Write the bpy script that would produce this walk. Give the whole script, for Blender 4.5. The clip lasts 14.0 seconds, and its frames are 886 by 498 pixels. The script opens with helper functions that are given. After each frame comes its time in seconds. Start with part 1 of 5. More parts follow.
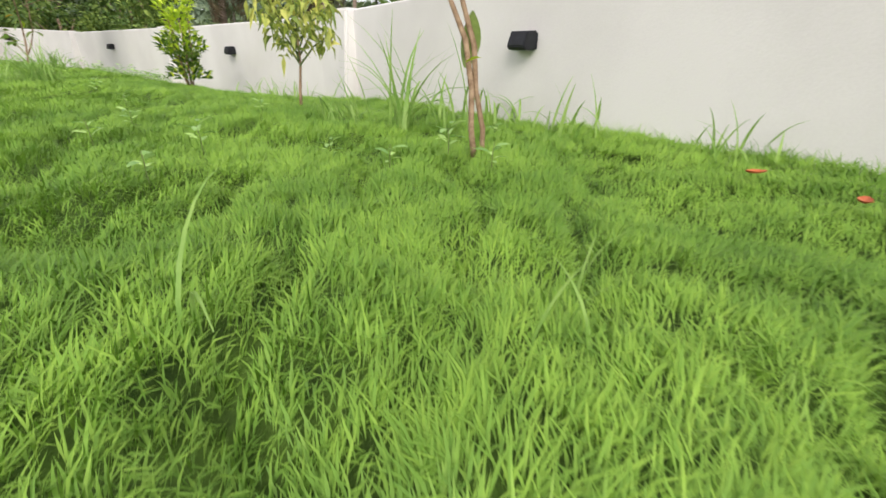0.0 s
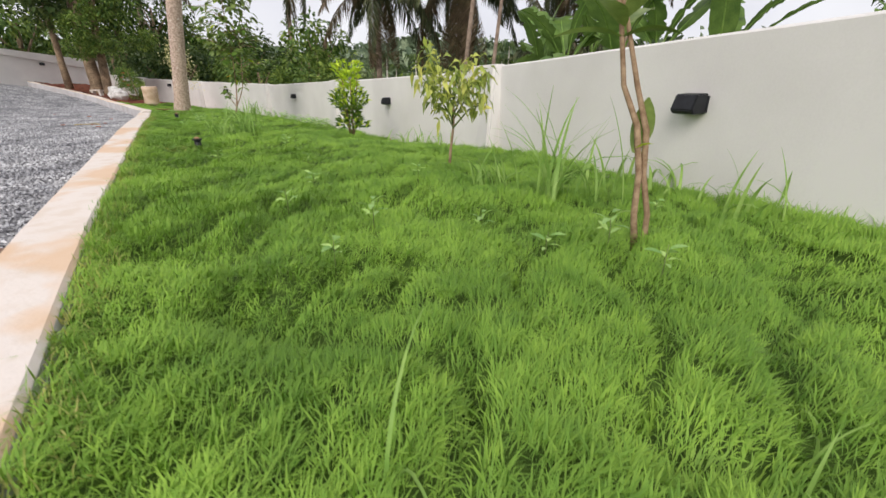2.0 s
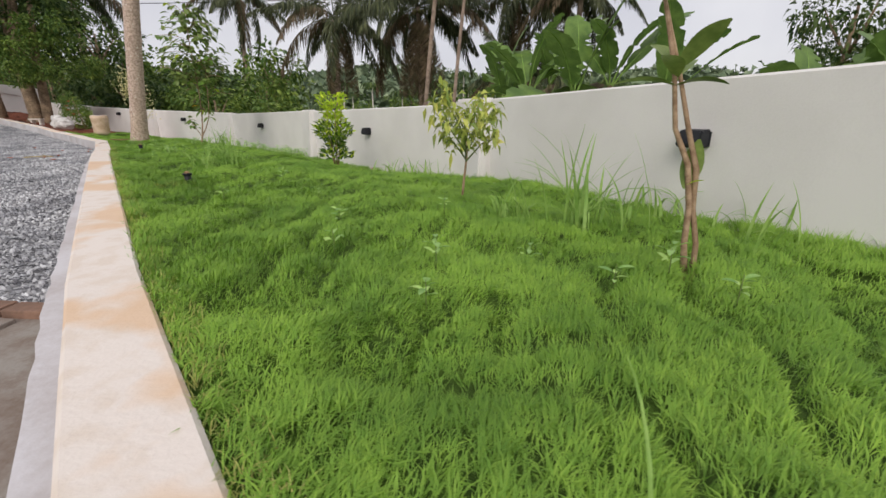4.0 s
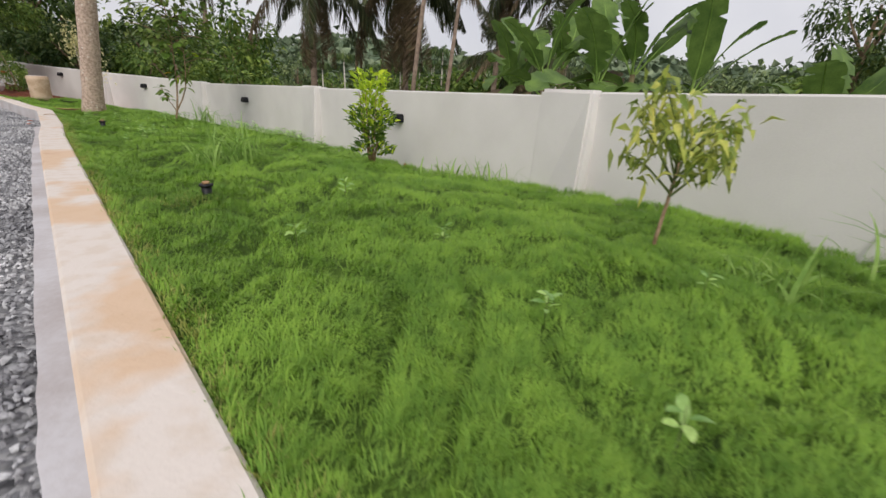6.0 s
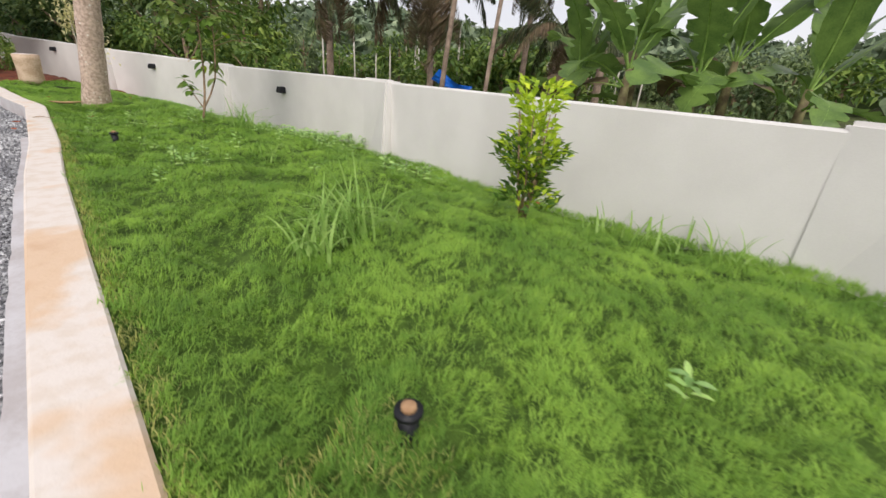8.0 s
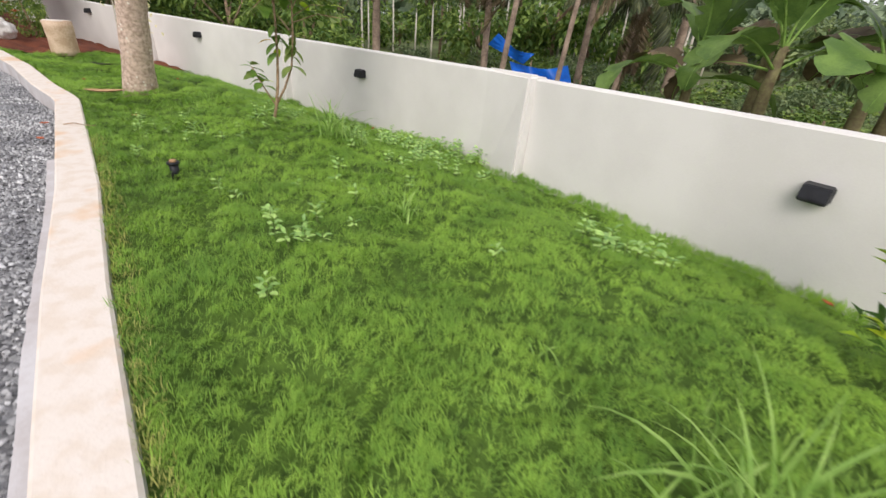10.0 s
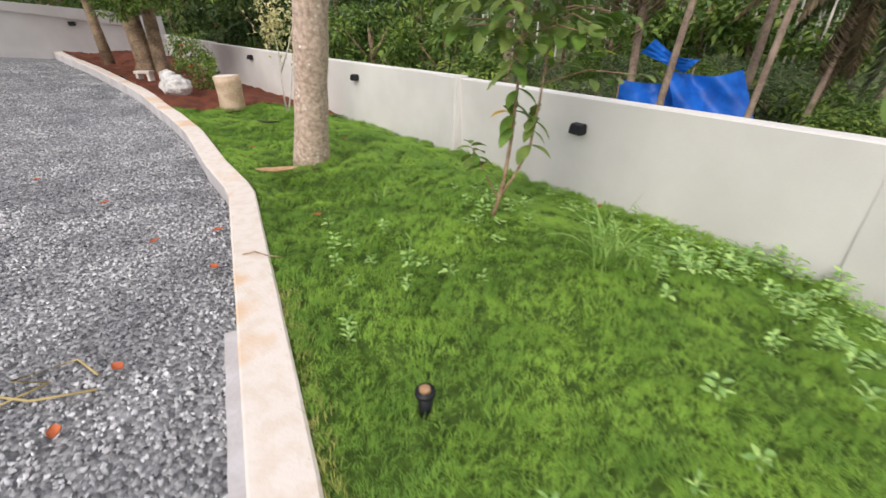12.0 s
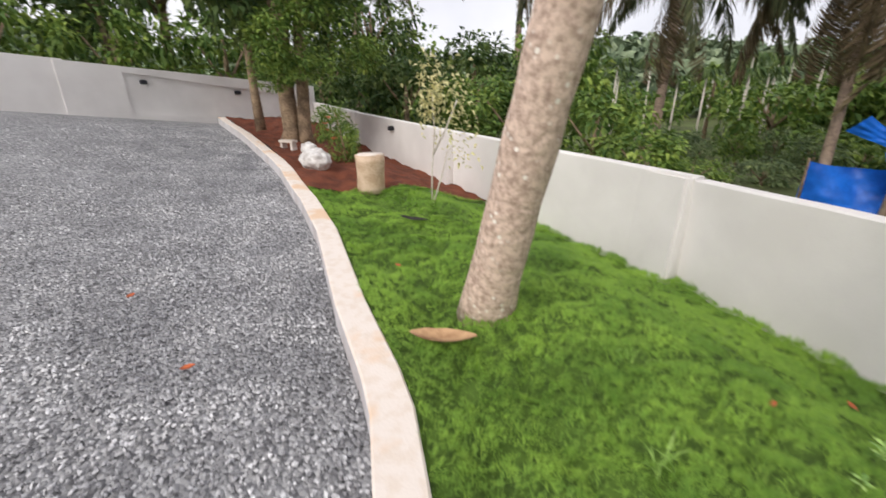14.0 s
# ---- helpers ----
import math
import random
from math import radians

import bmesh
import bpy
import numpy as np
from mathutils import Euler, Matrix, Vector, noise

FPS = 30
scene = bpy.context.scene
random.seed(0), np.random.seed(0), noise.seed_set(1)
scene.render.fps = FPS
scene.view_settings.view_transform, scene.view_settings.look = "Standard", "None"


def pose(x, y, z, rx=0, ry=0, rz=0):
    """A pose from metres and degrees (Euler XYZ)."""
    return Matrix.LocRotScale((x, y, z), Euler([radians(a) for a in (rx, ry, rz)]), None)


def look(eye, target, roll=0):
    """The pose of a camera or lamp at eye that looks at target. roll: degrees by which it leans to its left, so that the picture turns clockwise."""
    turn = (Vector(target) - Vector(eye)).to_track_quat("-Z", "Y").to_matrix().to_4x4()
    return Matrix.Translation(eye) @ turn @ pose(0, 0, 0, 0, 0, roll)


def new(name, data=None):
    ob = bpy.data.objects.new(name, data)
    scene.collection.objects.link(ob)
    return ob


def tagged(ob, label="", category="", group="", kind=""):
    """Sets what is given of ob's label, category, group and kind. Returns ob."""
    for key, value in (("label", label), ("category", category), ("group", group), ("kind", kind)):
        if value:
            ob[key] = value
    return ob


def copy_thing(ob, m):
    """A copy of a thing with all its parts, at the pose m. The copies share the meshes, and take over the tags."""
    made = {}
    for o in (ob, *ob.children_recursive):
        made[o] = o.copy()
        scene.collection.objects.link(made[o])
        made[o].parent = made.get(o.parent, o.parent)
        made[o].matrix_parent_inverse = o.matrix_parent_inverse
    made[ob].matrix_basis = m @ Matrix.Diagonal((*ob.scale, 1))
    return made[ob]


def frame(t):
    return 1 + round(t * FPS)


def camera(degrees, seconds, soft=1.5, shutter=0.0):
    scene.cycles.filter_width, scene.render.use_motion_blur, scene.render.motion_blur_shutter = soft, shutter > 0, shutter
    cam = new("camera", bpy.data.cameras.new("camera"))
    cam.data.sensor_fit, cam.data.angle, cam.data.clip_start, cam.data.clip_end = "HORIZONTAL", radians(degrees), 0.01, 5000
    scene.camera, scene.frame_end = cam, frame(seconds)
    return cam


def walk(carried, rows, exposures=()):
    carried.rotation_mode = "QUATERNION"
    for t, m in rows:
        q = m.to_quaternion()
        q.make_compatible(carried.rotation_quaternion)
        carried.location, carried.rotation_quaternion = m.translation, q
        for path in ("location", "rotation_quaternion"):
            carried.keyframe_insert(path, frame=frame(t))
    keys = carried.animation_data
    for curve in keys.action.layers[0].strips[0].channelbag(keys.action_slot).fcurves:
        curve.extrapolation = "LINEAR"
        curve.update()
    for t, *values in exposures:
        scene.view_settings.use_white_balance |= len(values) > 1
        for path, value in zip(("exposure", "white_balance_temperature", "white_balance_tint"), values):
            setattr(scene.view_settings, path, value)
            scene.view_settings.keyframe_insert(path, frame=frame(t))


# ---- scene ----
cam = camera(93.7, 14.0, shutter=0.27)
PATH = [
    (0, (-0.008, 0.142, 0.395), (-0.009, 1.956, -0.448), 1.6),
    (0.5, (-0.056, 0.244, 0.449), (-0.261, 2.054, -0.378), 0.4),
    (1, (-0.105, 0.249, 0.481), (-0.483, 2.047, -0.31), -0.2),
    (1.5, (-0.117, 0.245, 0.508), (-0.621, 2.028, -0.246), -0.3),
    (2, (-0.152, 0.209, 0.584), (-0.712, 1.989, -0.136), -0.1),
    (2.2, (-0.182, 0.195, 0.651), (-0.726, 1.98, -0.069), -0.7),
    (4.3, (-0.728, 0.081, 0.645), (-1.054, 1.958, 0.034), 1.4),
    (4.5, (-0.85, 0.171, 0.627), (-1.136, 2.051, 0.009), 3.0),
    (5, (-1.245, 0.445, 0.653), (-1.551, 2.331, 0.061), 2.4),
    (5.5, (-1.588, 0.785, 0.701), (-1.926, 2.65, 0.063), 1.7),
    (6, (-1.987, 1.086, 0.751), (-2.183, 2.949, 0.05), 2.9),
    (6.5, (-2.406, 1.502, 0.8), (-2.604, 3.348, 0.056), 3.3),
    (7, (-2.802, 1.951, 0.871), (-3.03, 3.776, 0.084), 3.6),
    (7.2, (-2.986, 2.123, 0.901), (-3.18, 3.949, 0.109), 3.3),
    (9.3, (-4.768, 3.765, 1.116), (-4.951, 5.517, 0.171), 4.0),
    (9.5, (-4.913, 3.936, 1.128), (-5.102, 5.668, 0.145), 3.7),
    (10, (-5.281, 4.291, 1.192), (-5.56, 6.021, 0.227), 4.5),
    (10.5, (-5.749, 4.685, 1.301), (-6.089, 6.41, 0.348), 1.5),
    (11, (-6.224, 5.141, 1.346), (-6.795, 6.842, 0.462), -0.8),
    (11.5, (-6.725, 5.496, 1.357), (-7.374, 7.14, 0.422), -1.4),
    (12, (-7.201, 5.811, 1.423), (-7.939, 7.411, 0.476), -1.0),
    (12.5, (-7.749, 6.244, 1.433), (-8.601, 7.782, 0.481), -1.3),
    (13, (-8.244, 6.616, 1.461), (-9.061, 8.157, 0.483), -1.8),
    (13.5, (-8.654, 6.957, 1.514), (-9.585, 8.491, 0.631), -1.3),
    (14, (-9.149, 7.204, 1.563), (-10.327, 8.662, 0.864), -0.4),
]
EXPOSURES = [(0.0, 0.55), (1.0, 0.4), (2.2, 0.2), (4.3, -0.05), (5.5, -0.1), (7.0, 0.1), (9.3, 0.35), (12.0, 0.38), (14.0, 0.38)]
walk(cam, [(t, look(eye, target, roll)) for t, eye, target, roll in PATH], EXPOSURES)

# ---- sky, sun and exposure ----
world = bpy.data.worlds.new("overcast_sky")
scene.world = world
world.use_nodes = True
wn, wl = world.node_tree.nodes, world.node_tree.links
sky = wn.new("ShaderNodeTexSky")
sky.sky_type, sky.sun_disc = "NISHITA", False
sky.sun_elevation, sky.sun_rotation = radians(39), radians(177)
sky_scale = wn.new("ShaderNodeVectorMath")
sky_scale.operation = "SCALE"
sky_scale.inputs["Scale"].default_value = 0.10
cloud = wn.new("ShaderNodeTexNoise")
cloud.inputs["Scale"].default_value = 2.2
cloud.inputs["Detail"].default_value = 6
ramp = wn.new("ShaderNodeValToRGB")
ramp.color_ramp.elements[0].position, ramp.color_ramp.elements[0].color = 0.30, (0.70, 0.68, 0.745, 1)
ramp.color_ramp.elements[1].position, ramp.color_ramp.elements[1].color = 0.62, (0.95, 0.925, 0.95, 1)
cover = wn.new("ShaderNodeMix")
cover.data_type = "RGBA"
cover.inputs["Factor"].default_value = 0.85
wl.new(sky.outputs[0], sky_scale.inputs[0])
wl.new(cloud.outputs["Fac"], ramp.inputs[0])
wl.new(sky_scale.outputs[0], cover.inputs["A"])
wl.new(ramp.outputs[0], cover.inputs["B"])
wl.new(cover.outputs["Result"], wn["Background"].inputs[0])
wn["Background"].inputs[1].default_value = 0.95
sun = new("sun", bpy.data.lights.new("sun", "SUN"))
sun.data.energy, sun.data.angle, sun.data.color = 1.7, radians(35), (1.0, 0.95, 0.87)
sun.matrix_world = look((1, -14, 16), (0, 6, 0))


# ---- materials ----
def material(name, base, dark, scale=8.0, rough=0.8, bump=0.2, bump_scale=60.0, fine=0.35, metal=0.0, vary=0.0, spec=0.3, through_light=0.0):
    """Two colours mixed by noise at two scales, with fine relief; vary: change from piece to piece."""
    m = bpy.data.materials.new(name)
    m.use_nodes = True
    n, l = m.node_tree.nodes, m.node_tree.links
    b = n["Principled BSDF"]
    co = n.new("ShaderNodeTexCoord")
    t1, t2 = n.new("ShaderNodeTexNoise"), n.new("ShaderNodeTexNoise")
    t1.inputs["Scale"].default_value, t1.inputs["Detail"].default_value = scale, 5
    t2.inputs["Scale"].default_value, t2.inputs["Detail"].default_value = bump_scale, 4
    for t in (t1, t2):
        l.new(co.outputs["Object"], t.inputs["Vector"])
    add = n.new("ShaderNodeMath")
    add.operation = "MULTIPLY_ADD"
    l.new(t2.outputs["Fac"], add.inputs[0])
    add.inputs[1].default_value = fine
    l.new(t1.outputs["Fac"], add.inputs[2])
    rng = n.new("ShaderNodeMapRange")
    rng.inputs["From Min"].default_value, rng.inputs["From Max"].default_value = 0.35 + fine * 0.5, 0.65 + fine * 0.5
    l.new(add.outputs[0], rng.inputs["Value"])
    mix = n.new("ShaderNodeMix")
    mix.data_type = "RGBA"
    mix.inputs["A"].default_value, mix.inputs["B"].default_value = (*dark, 1), (*base, 1)
    l.new(rng.outputs[0], mix.inputs["Factor"])
    out = mix.outputs["Result"]
    if vary:
        geo, hsv = n.new("ShaderNodeNewGeometry"), n.new("ShaderNodeHueSaturation")
        v = n.new("ShaderNodeMapRange")
        v.inputs["To Min"].default_value, v.inputs["To Max"].default_value = 1 - vary, 1 + vary
        l.new(geo.outputs["Random Per Island"], v.inputs["Value"])
        l.new(v.outputs[0], hsv.inputs["Value"])
        h = n.new("ShaderNodeMapRange")
        h.inputs["To Min"].default_value, h.inputs["To Max"].default_value = 0.5 + vary * 0.06, 0.5 - vary * 0.06
        l.new(geo.outputs["Random Per Island"], h.inputs["Value"])
        l.new(h.outputs[0], hsv.inputs["Hue"])
        l.new(out, hsv.inputs["Color"])
        out = hsv.outputs[0]
    l.new(out, b.inputs["Base Color"])
    b.inputs["Roughness"].default_value, b.inputs["Metallic"].default_value = rough, metal
    b.inputs["Specular IOR Level"].default_value = spec
    if bump:
        bp = n.new("ShaderNodeBump")
        bp.inputs["Strength"].default_value, bp.inputs["Distance"].default_value = bump, 0.01
        l.new(t2.outputs["Fac"], bp.inputs["Height"])
        l.new(bp.outputs[0], b.inputs["Normal"])
    if through_light:
        tr, ms = n.new("ShaderNodeBsdfTranslucent"), n.new("ShaderNodeMixShader")
        l.new(out, tr.inputs[0])
        ms.inputs[0].default_value = through_light
        l.new(b.outputs[0], ms.inputs[1])
        l.new(tr.outputs[0], ms.inputs[2])
        l.new(ms.outputs[0], n["Material Output"].inputs[0])
    return m


M_WALL = material("white_painted_plaster", (0.80, 0.77, 0.75), (0.72, 0.69, 0.67), 1.3, 0.75, 0.12, 90, 0.25)
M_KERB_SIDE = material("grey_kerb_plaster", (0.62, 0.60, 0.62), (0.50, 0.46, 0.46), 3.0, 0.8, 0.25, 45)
M_BLACK = material("black_lamp_housing", (0.020, 0.021, 0.026), (0.012, 0.012, 0.015), 20, 0.45, 0.05, 200)
M_LENS = material("frosted_lamp_lens", (0.55, 0.55, 0.52), (0.45, 0.45, 0.43), 20, 0.3, 0.0)
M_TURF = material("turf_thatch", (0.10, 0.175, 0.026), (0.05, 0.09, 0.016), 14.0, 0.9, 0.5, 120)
M_GRASS = material("lawn_grass_blade", (0.33, 0.535, 0.078), (0.175, 0.33, 0.047), 1.6, 0.5, 0.0, 14, 0.6, vary=0.13, spec=0.3, through_light=0.3)
M_LONG = material("long_grass_blade", (0.40, 0.58, 0.16), (0.22, 0.39, 0.08), 6, 0.5, 0.0, 30, vary=0.3, through_light=0.35)
M_WEED = material("weed_leaf", (0.47, 0.68, 0.24), (0.31, 0.52, 0.14), 14, 0.5, 0.0, 60, vary=0.3, through_light=0.3)
M_LIME = material("lime_new_leaf", (0.60, 0.76, 0.07), (0.42, 0.58, 0.04), 9, 0.45, 0.0, 60, vary=0.3, through_light=0.35)
M_LEAF = material("glossy_green_leaf", (0.19, 0.32, 0.06), (0.09, 0.18, 0.03), 9, 0.4, 0.0, 60, vary=0.35, through_light=0.25)
M_OLIVE = material("olive_green_leaf", (0.25, 0.33, 0.09), (0.14, 0.21, 0.05), 9, 0.42, 0.0, 60, vary=0.3, through_light=0.25)
M_CROTON = material("yellow_green_leaf", (0.56, 0.58, 0.15), (0.30, 0.40, 0.08), 7, 0.45, 0.0, 60, vary=0.4, through_light=0.3)
M_PALE = material("pale_yellow_leaf", (0.76, 0.72, 0.42), (0.62, 0.58, 0.28), 7, 0.5, 0.0, 60, vary=0.25, through_light=0.3)
M_YELLOW = material("yellowed_leaf", (0.75, 0.45, 0.02), (0.62, 0.33, 0.02), 7, 0.5, 0.0, 60, through_light=0.3)
M_RED = material("orange_red_petal", (0.62, 0.17, 0.06), (0.42, 0.10, 0.04), 9, 0.5, 0.0, 60)
M_FAR = material("dense_foliage", (0.125, 0.185, 0.05), (0.045, 0.085, 0.025), 0.9, 0.6, 0.0, 9, vary=0.5, through_light=0.22)
M_FAR2 = material("bright_foliage", (0.23, 0.335, 0.07), (0.095, 0.17, 0.035), 0.9, 0.6, 0.0, 9, vary=0.45, through_light=0.22)
# hill foliage paled and greyed: distance haze is mixed into its colour
M_HAZE = material("hazed_woodland", (0.22, 0.28, 0.17), (0.11, 0.155, 0.09), 0.5, 0.9, 0.9, 3.0, 0.6, vary=0.4)
# far leaves set lighter and duller than near ones, haze painted as base colour
M_HAZED_LEAF = material("hazed_far_foliage", (0.24, 0.31, 0.13), (0.11, 0.165, 0.07), 0.9, 0.6, 0.0, 9, vary=0.4, through_light=0.25)
M_FROND = material("coconut_frond", (0.12, 0.14, 0.062), (0.055, 0.066, 0.033), 1.5, 0.5, 0.0, 9, vary=0.5, through_light=0.2)
M_DRYFROND = material("dry_frond", (0.20, 0.15, 0.085), (0.11, 0.08, 0.05), 2, 0.8, 0.0, 9, vary=0.3)
M_BANANA = material("banana_leaf", (0.20, 0.32, 0.075), (0.10, 0.185, 0.045), 2.5, 0.4, 0.15, 30, vary=0.3, through_light=0.3)
M_BANSTEM = material("banana_stem", (0.24, 0.22, 0.10), (0.12, 0.09, 0.05), 5, 0.7, 0.2, 30)
M_STEM = material("brown_sapling_stem", (0.46, 0.32, 0.21), (0.24, 0.15, 0.09), 25, 0.75, 0.3, 120)
M_GREENSTEM = material("green_stem", (0.22, 0.27, 0.10), (0.14, 0.18, 0.06), 20, 0.6, 0.1, 90)
M_WOOD = material("grey_brown_trunk", (0.36, 0.26, 0.17), (0.15, 0.105, 0.07), 4, 0.9, 0.8, 22, 0.6)
M_PALMFAR = material("far_palm_trunk", (0.40, 0.30, 0.235), (0.22, 0.16, 0.125), 3, 0.9, 0.5, 14, 0.5)
M_SOIL = material("red_laterite_soil", (0.20, 0.060, 0.030), (0.10, 0.030, 0.017), 3.0, 0.95, 0.9, 40, 0.5)
M_STUMP = material("weathered_cut_stump", (0.66, 0.50, 0.37), (0.48, 0.33, 0.22), 6, 0.85, 0.4, 35, 0.5)
M_BAG = material("white_woven_sack", (0.74, 0.72, 0.70), (0.45, 0.42, 0.40), 9, 0.6, 0.6, 40, 0.4)
M_WHITE = material("white_stone_block", (0.75, 0.70, 0.64), (0.55, 0.48, 0.42), 7, 0.8, 0.3, 40)
M_SHEATH = material("dry_palm_sheath", (0.52, 0.33, 0.18), (0.34, 0.19, 0.10), 12, 0.7, 0.3, 60)
M_DARKSCRAP = material("dark_rotting_leaf", (0.035, 0.030, 0.026), (0.015, 0.014, 0.012), 12, 0.7, 0.3, 60)
M_TARP = material("blue_tarpaulin", (0.016, 0.17, 0.74), (0.010, 0.10, 0.50), 1.2, 0.4, 0.3, 6)
M_PAVER = material("brown_concrete_paver", (0.30, 0.27, 0.24), (0.20, 0.15, 0.12), 7, 0.85, 0.3, 60)
M_BRICK = material("terracotta_edge_brick", (0.29, 0.17, 0.12), (0.18, 0.11, 0.08), 9, 0.85, 0.3, 60)
M_CABLE = material("dark_cable", (0.06, 0.06, 0.065), (0.04, 0.04, 0.045), 9, 0.6, 0.0)
M_TWINE = material("pale_straw", (0.60, 0.48, 0.22), (0.42, 0.32, 0.14), 9, 0.7, 0.0)
M_DRYGRASS = material("dry_grass_blade", (0.52, 0.52, 0.17), (0.36, 0.38, 0.09), 9, 0.6, 0.0, 40, vary=0.3, through_light=0.3)
M_GROUND = material("scrub_ground", (0.12, 0.16, 0.05), (0.075, 0.08, 0.035), 0.4, 0.95, 0.6, 4, 0.5)
M_STONE = material("grey_crushed_stone", (0.60, 0.595, 0.61), (0.30, 0.30, 0.32), 1.6, 0.7, 0.2, 60, 0.5, vary=0.46)


def gravel_material():
    m = bpy.data.materials.new("gravel_bed")
    m.use_nodes = True
    n, l = m.node_tree.nodes, m.node_tree.links
    b, co, vo = n["Principled BSDF"], n.new("ShaderNodeTexCoord"), n.new("ShaderNodeTexVoronoi")
    vo.inputs["Scale"].default_value = 36
    l.new(co.outputs["Object"], vo.inputs["Vector"])
    rp = n.new("ShaderNodeValToRGB")
    rp.color_ramp.elements[0].color, rp.color_ramp.elements[1].color = (0.12, 0.12, 0.128, 1), (0.50, 0.50, 0.515, 1)
    l.new(vo.outputs["Color"], rp.inputs[0])
    big = n.new("ShaderNodeTexNoise")
    big.inputs["Scale"].default_value = 1.1
    l.new(co.outputs["Object"], big.inputs["Vector"])
    hs, mr = n.new("ShaderNodeHueSaturation"), n.new("ShaderNodeMapRange")
    mr.inputs["To Min"].default_value, mr.inputs["To Max"].default_value = 0.65, 1.25
    l.new(big.outputs["Fac"], mr.inputs["Value"])
    l.new(mr.outputs[0], hs.inputs["Value"])
    l.new(rp.outputs[0], hs.inputs["Color"])
    l.new(hs.outputs[0], b.inputs["Base Color"])
    bp = n.new("ShaderNodeBump")
    bp.inputs["Strength"].default_value, bp.inputs["Distance"].default_value, bp.invert = 1.0, 0.03, True
    l.new(vo.outputs["Distance"], bp.inputs["Height"])
    l.new(bp.outputs[0], b.inputs["Normal"])
    b.inputs["Roughness"].default_value = 0.8
    return m


def bark_material():
    """Coconut bark: pale lichen patches on grey-pink, with faint rings."""
    m = bpy.data.materials.new("lichened_palm_bark")
    m.use_nodes = True
    n, l = m.node_tree.nodes, m.node_tree.links
    b, co = n["Principled BSDF"], n.new("ShaderNodeTexCoord")
    wave, spots, grain = n.new("ShaderNodeTexWave"), n.new("ShaderNodeTexVoronoi"), n.new("ShaderNodeTexNoise")
    wave.bands_direction = "Z"
    wave.inputs["Scale"].default_value, wave.inputs["Distortion"].default_value = 2.4, 14
    wave.inputs["Detail"].default_value = 3
    spots.inputs["Scale"].default_value = 15
    grain.inputs["Scale"].default_value, grain.inputs["Detail"].default_value = 24, 6
    for t in (wave, spots, grain):
        l.new(co.outputs["Object"], t.inputs["Vector"])
    r1 = n.new("ShaderNodeValToRGB")
    r1.color_ramp.elements[0].position, r1.color_ramp.elements[0].color = 0.30, (0.34, 0.235, 0.185, 1)
    r1.color_ramp.elements[1].position, r1.color_ramp.elements[1].color = 0.62, (0.66, 0.505, 0.41, 1)
    l.new(grain.outputs["Fac"], r1.inputs[0])
    lt, mx = n.new("ShaderNodeMapRange"), n.new("ShaderNodeMix")
    lt.inputs["From Min"].default_value, lt.inputs["From Max"].default_value = 0.30, 0.16
    l.new(spots.outputs["Distance"], lt.inputs["Value"])
    patch = n.new("ShaderNodeTexNoise")
    patch.inputs["Scale"].default_value = 5
    l.new(co.outputs["Object"], patch.inputs["Vector"])
    pr, mul = n.new("ShaderNodeMapRange"), n.new("ShaderNodeMath")
    pr.inputs["From Min"].default_value, pr.inputs["From Max"].default_value = 0.46, 0.60
    l.new(patch.outputs["Fac"], pr.inputs["Value"])
    mul.operation = "MULTIPLY"
    l.new(lt.outputs[0], mul.inputs[0])
    l.new(pr.outputs[0], mul.inputs[1])
    mx.data_type = "RGBA"
    mx.inputs["B"].default_value = (0.82, 0.76, 0.68, 1)
    l.new(mul.outputs[0], mx.inputs["Factor"])
    l.new(r1.outputs[0], mx.inputs["A"])
    l.new(mx.outputs["Result"], b.inputs["Base Color"])
    ad, bp = n.new("ShaderNodeMath"), n.new("ShaderNodeBump")
    l.new(wave.outputs["Fac"], ad.inputs[0])
    l.new(grain.outputs["Fac"], ad.inputs[1])
    bp.inputs["Strength"].default_value, bp.inputs["Distance"].default_value = 0.35, 0.012
    l.new(ad.outputs[0], bp.inputs["Height"])
    l.new(bp.outputs[0], b.inputs["Normal"])
    b.inputs["Roughness"].default_value = 0.85
    return m


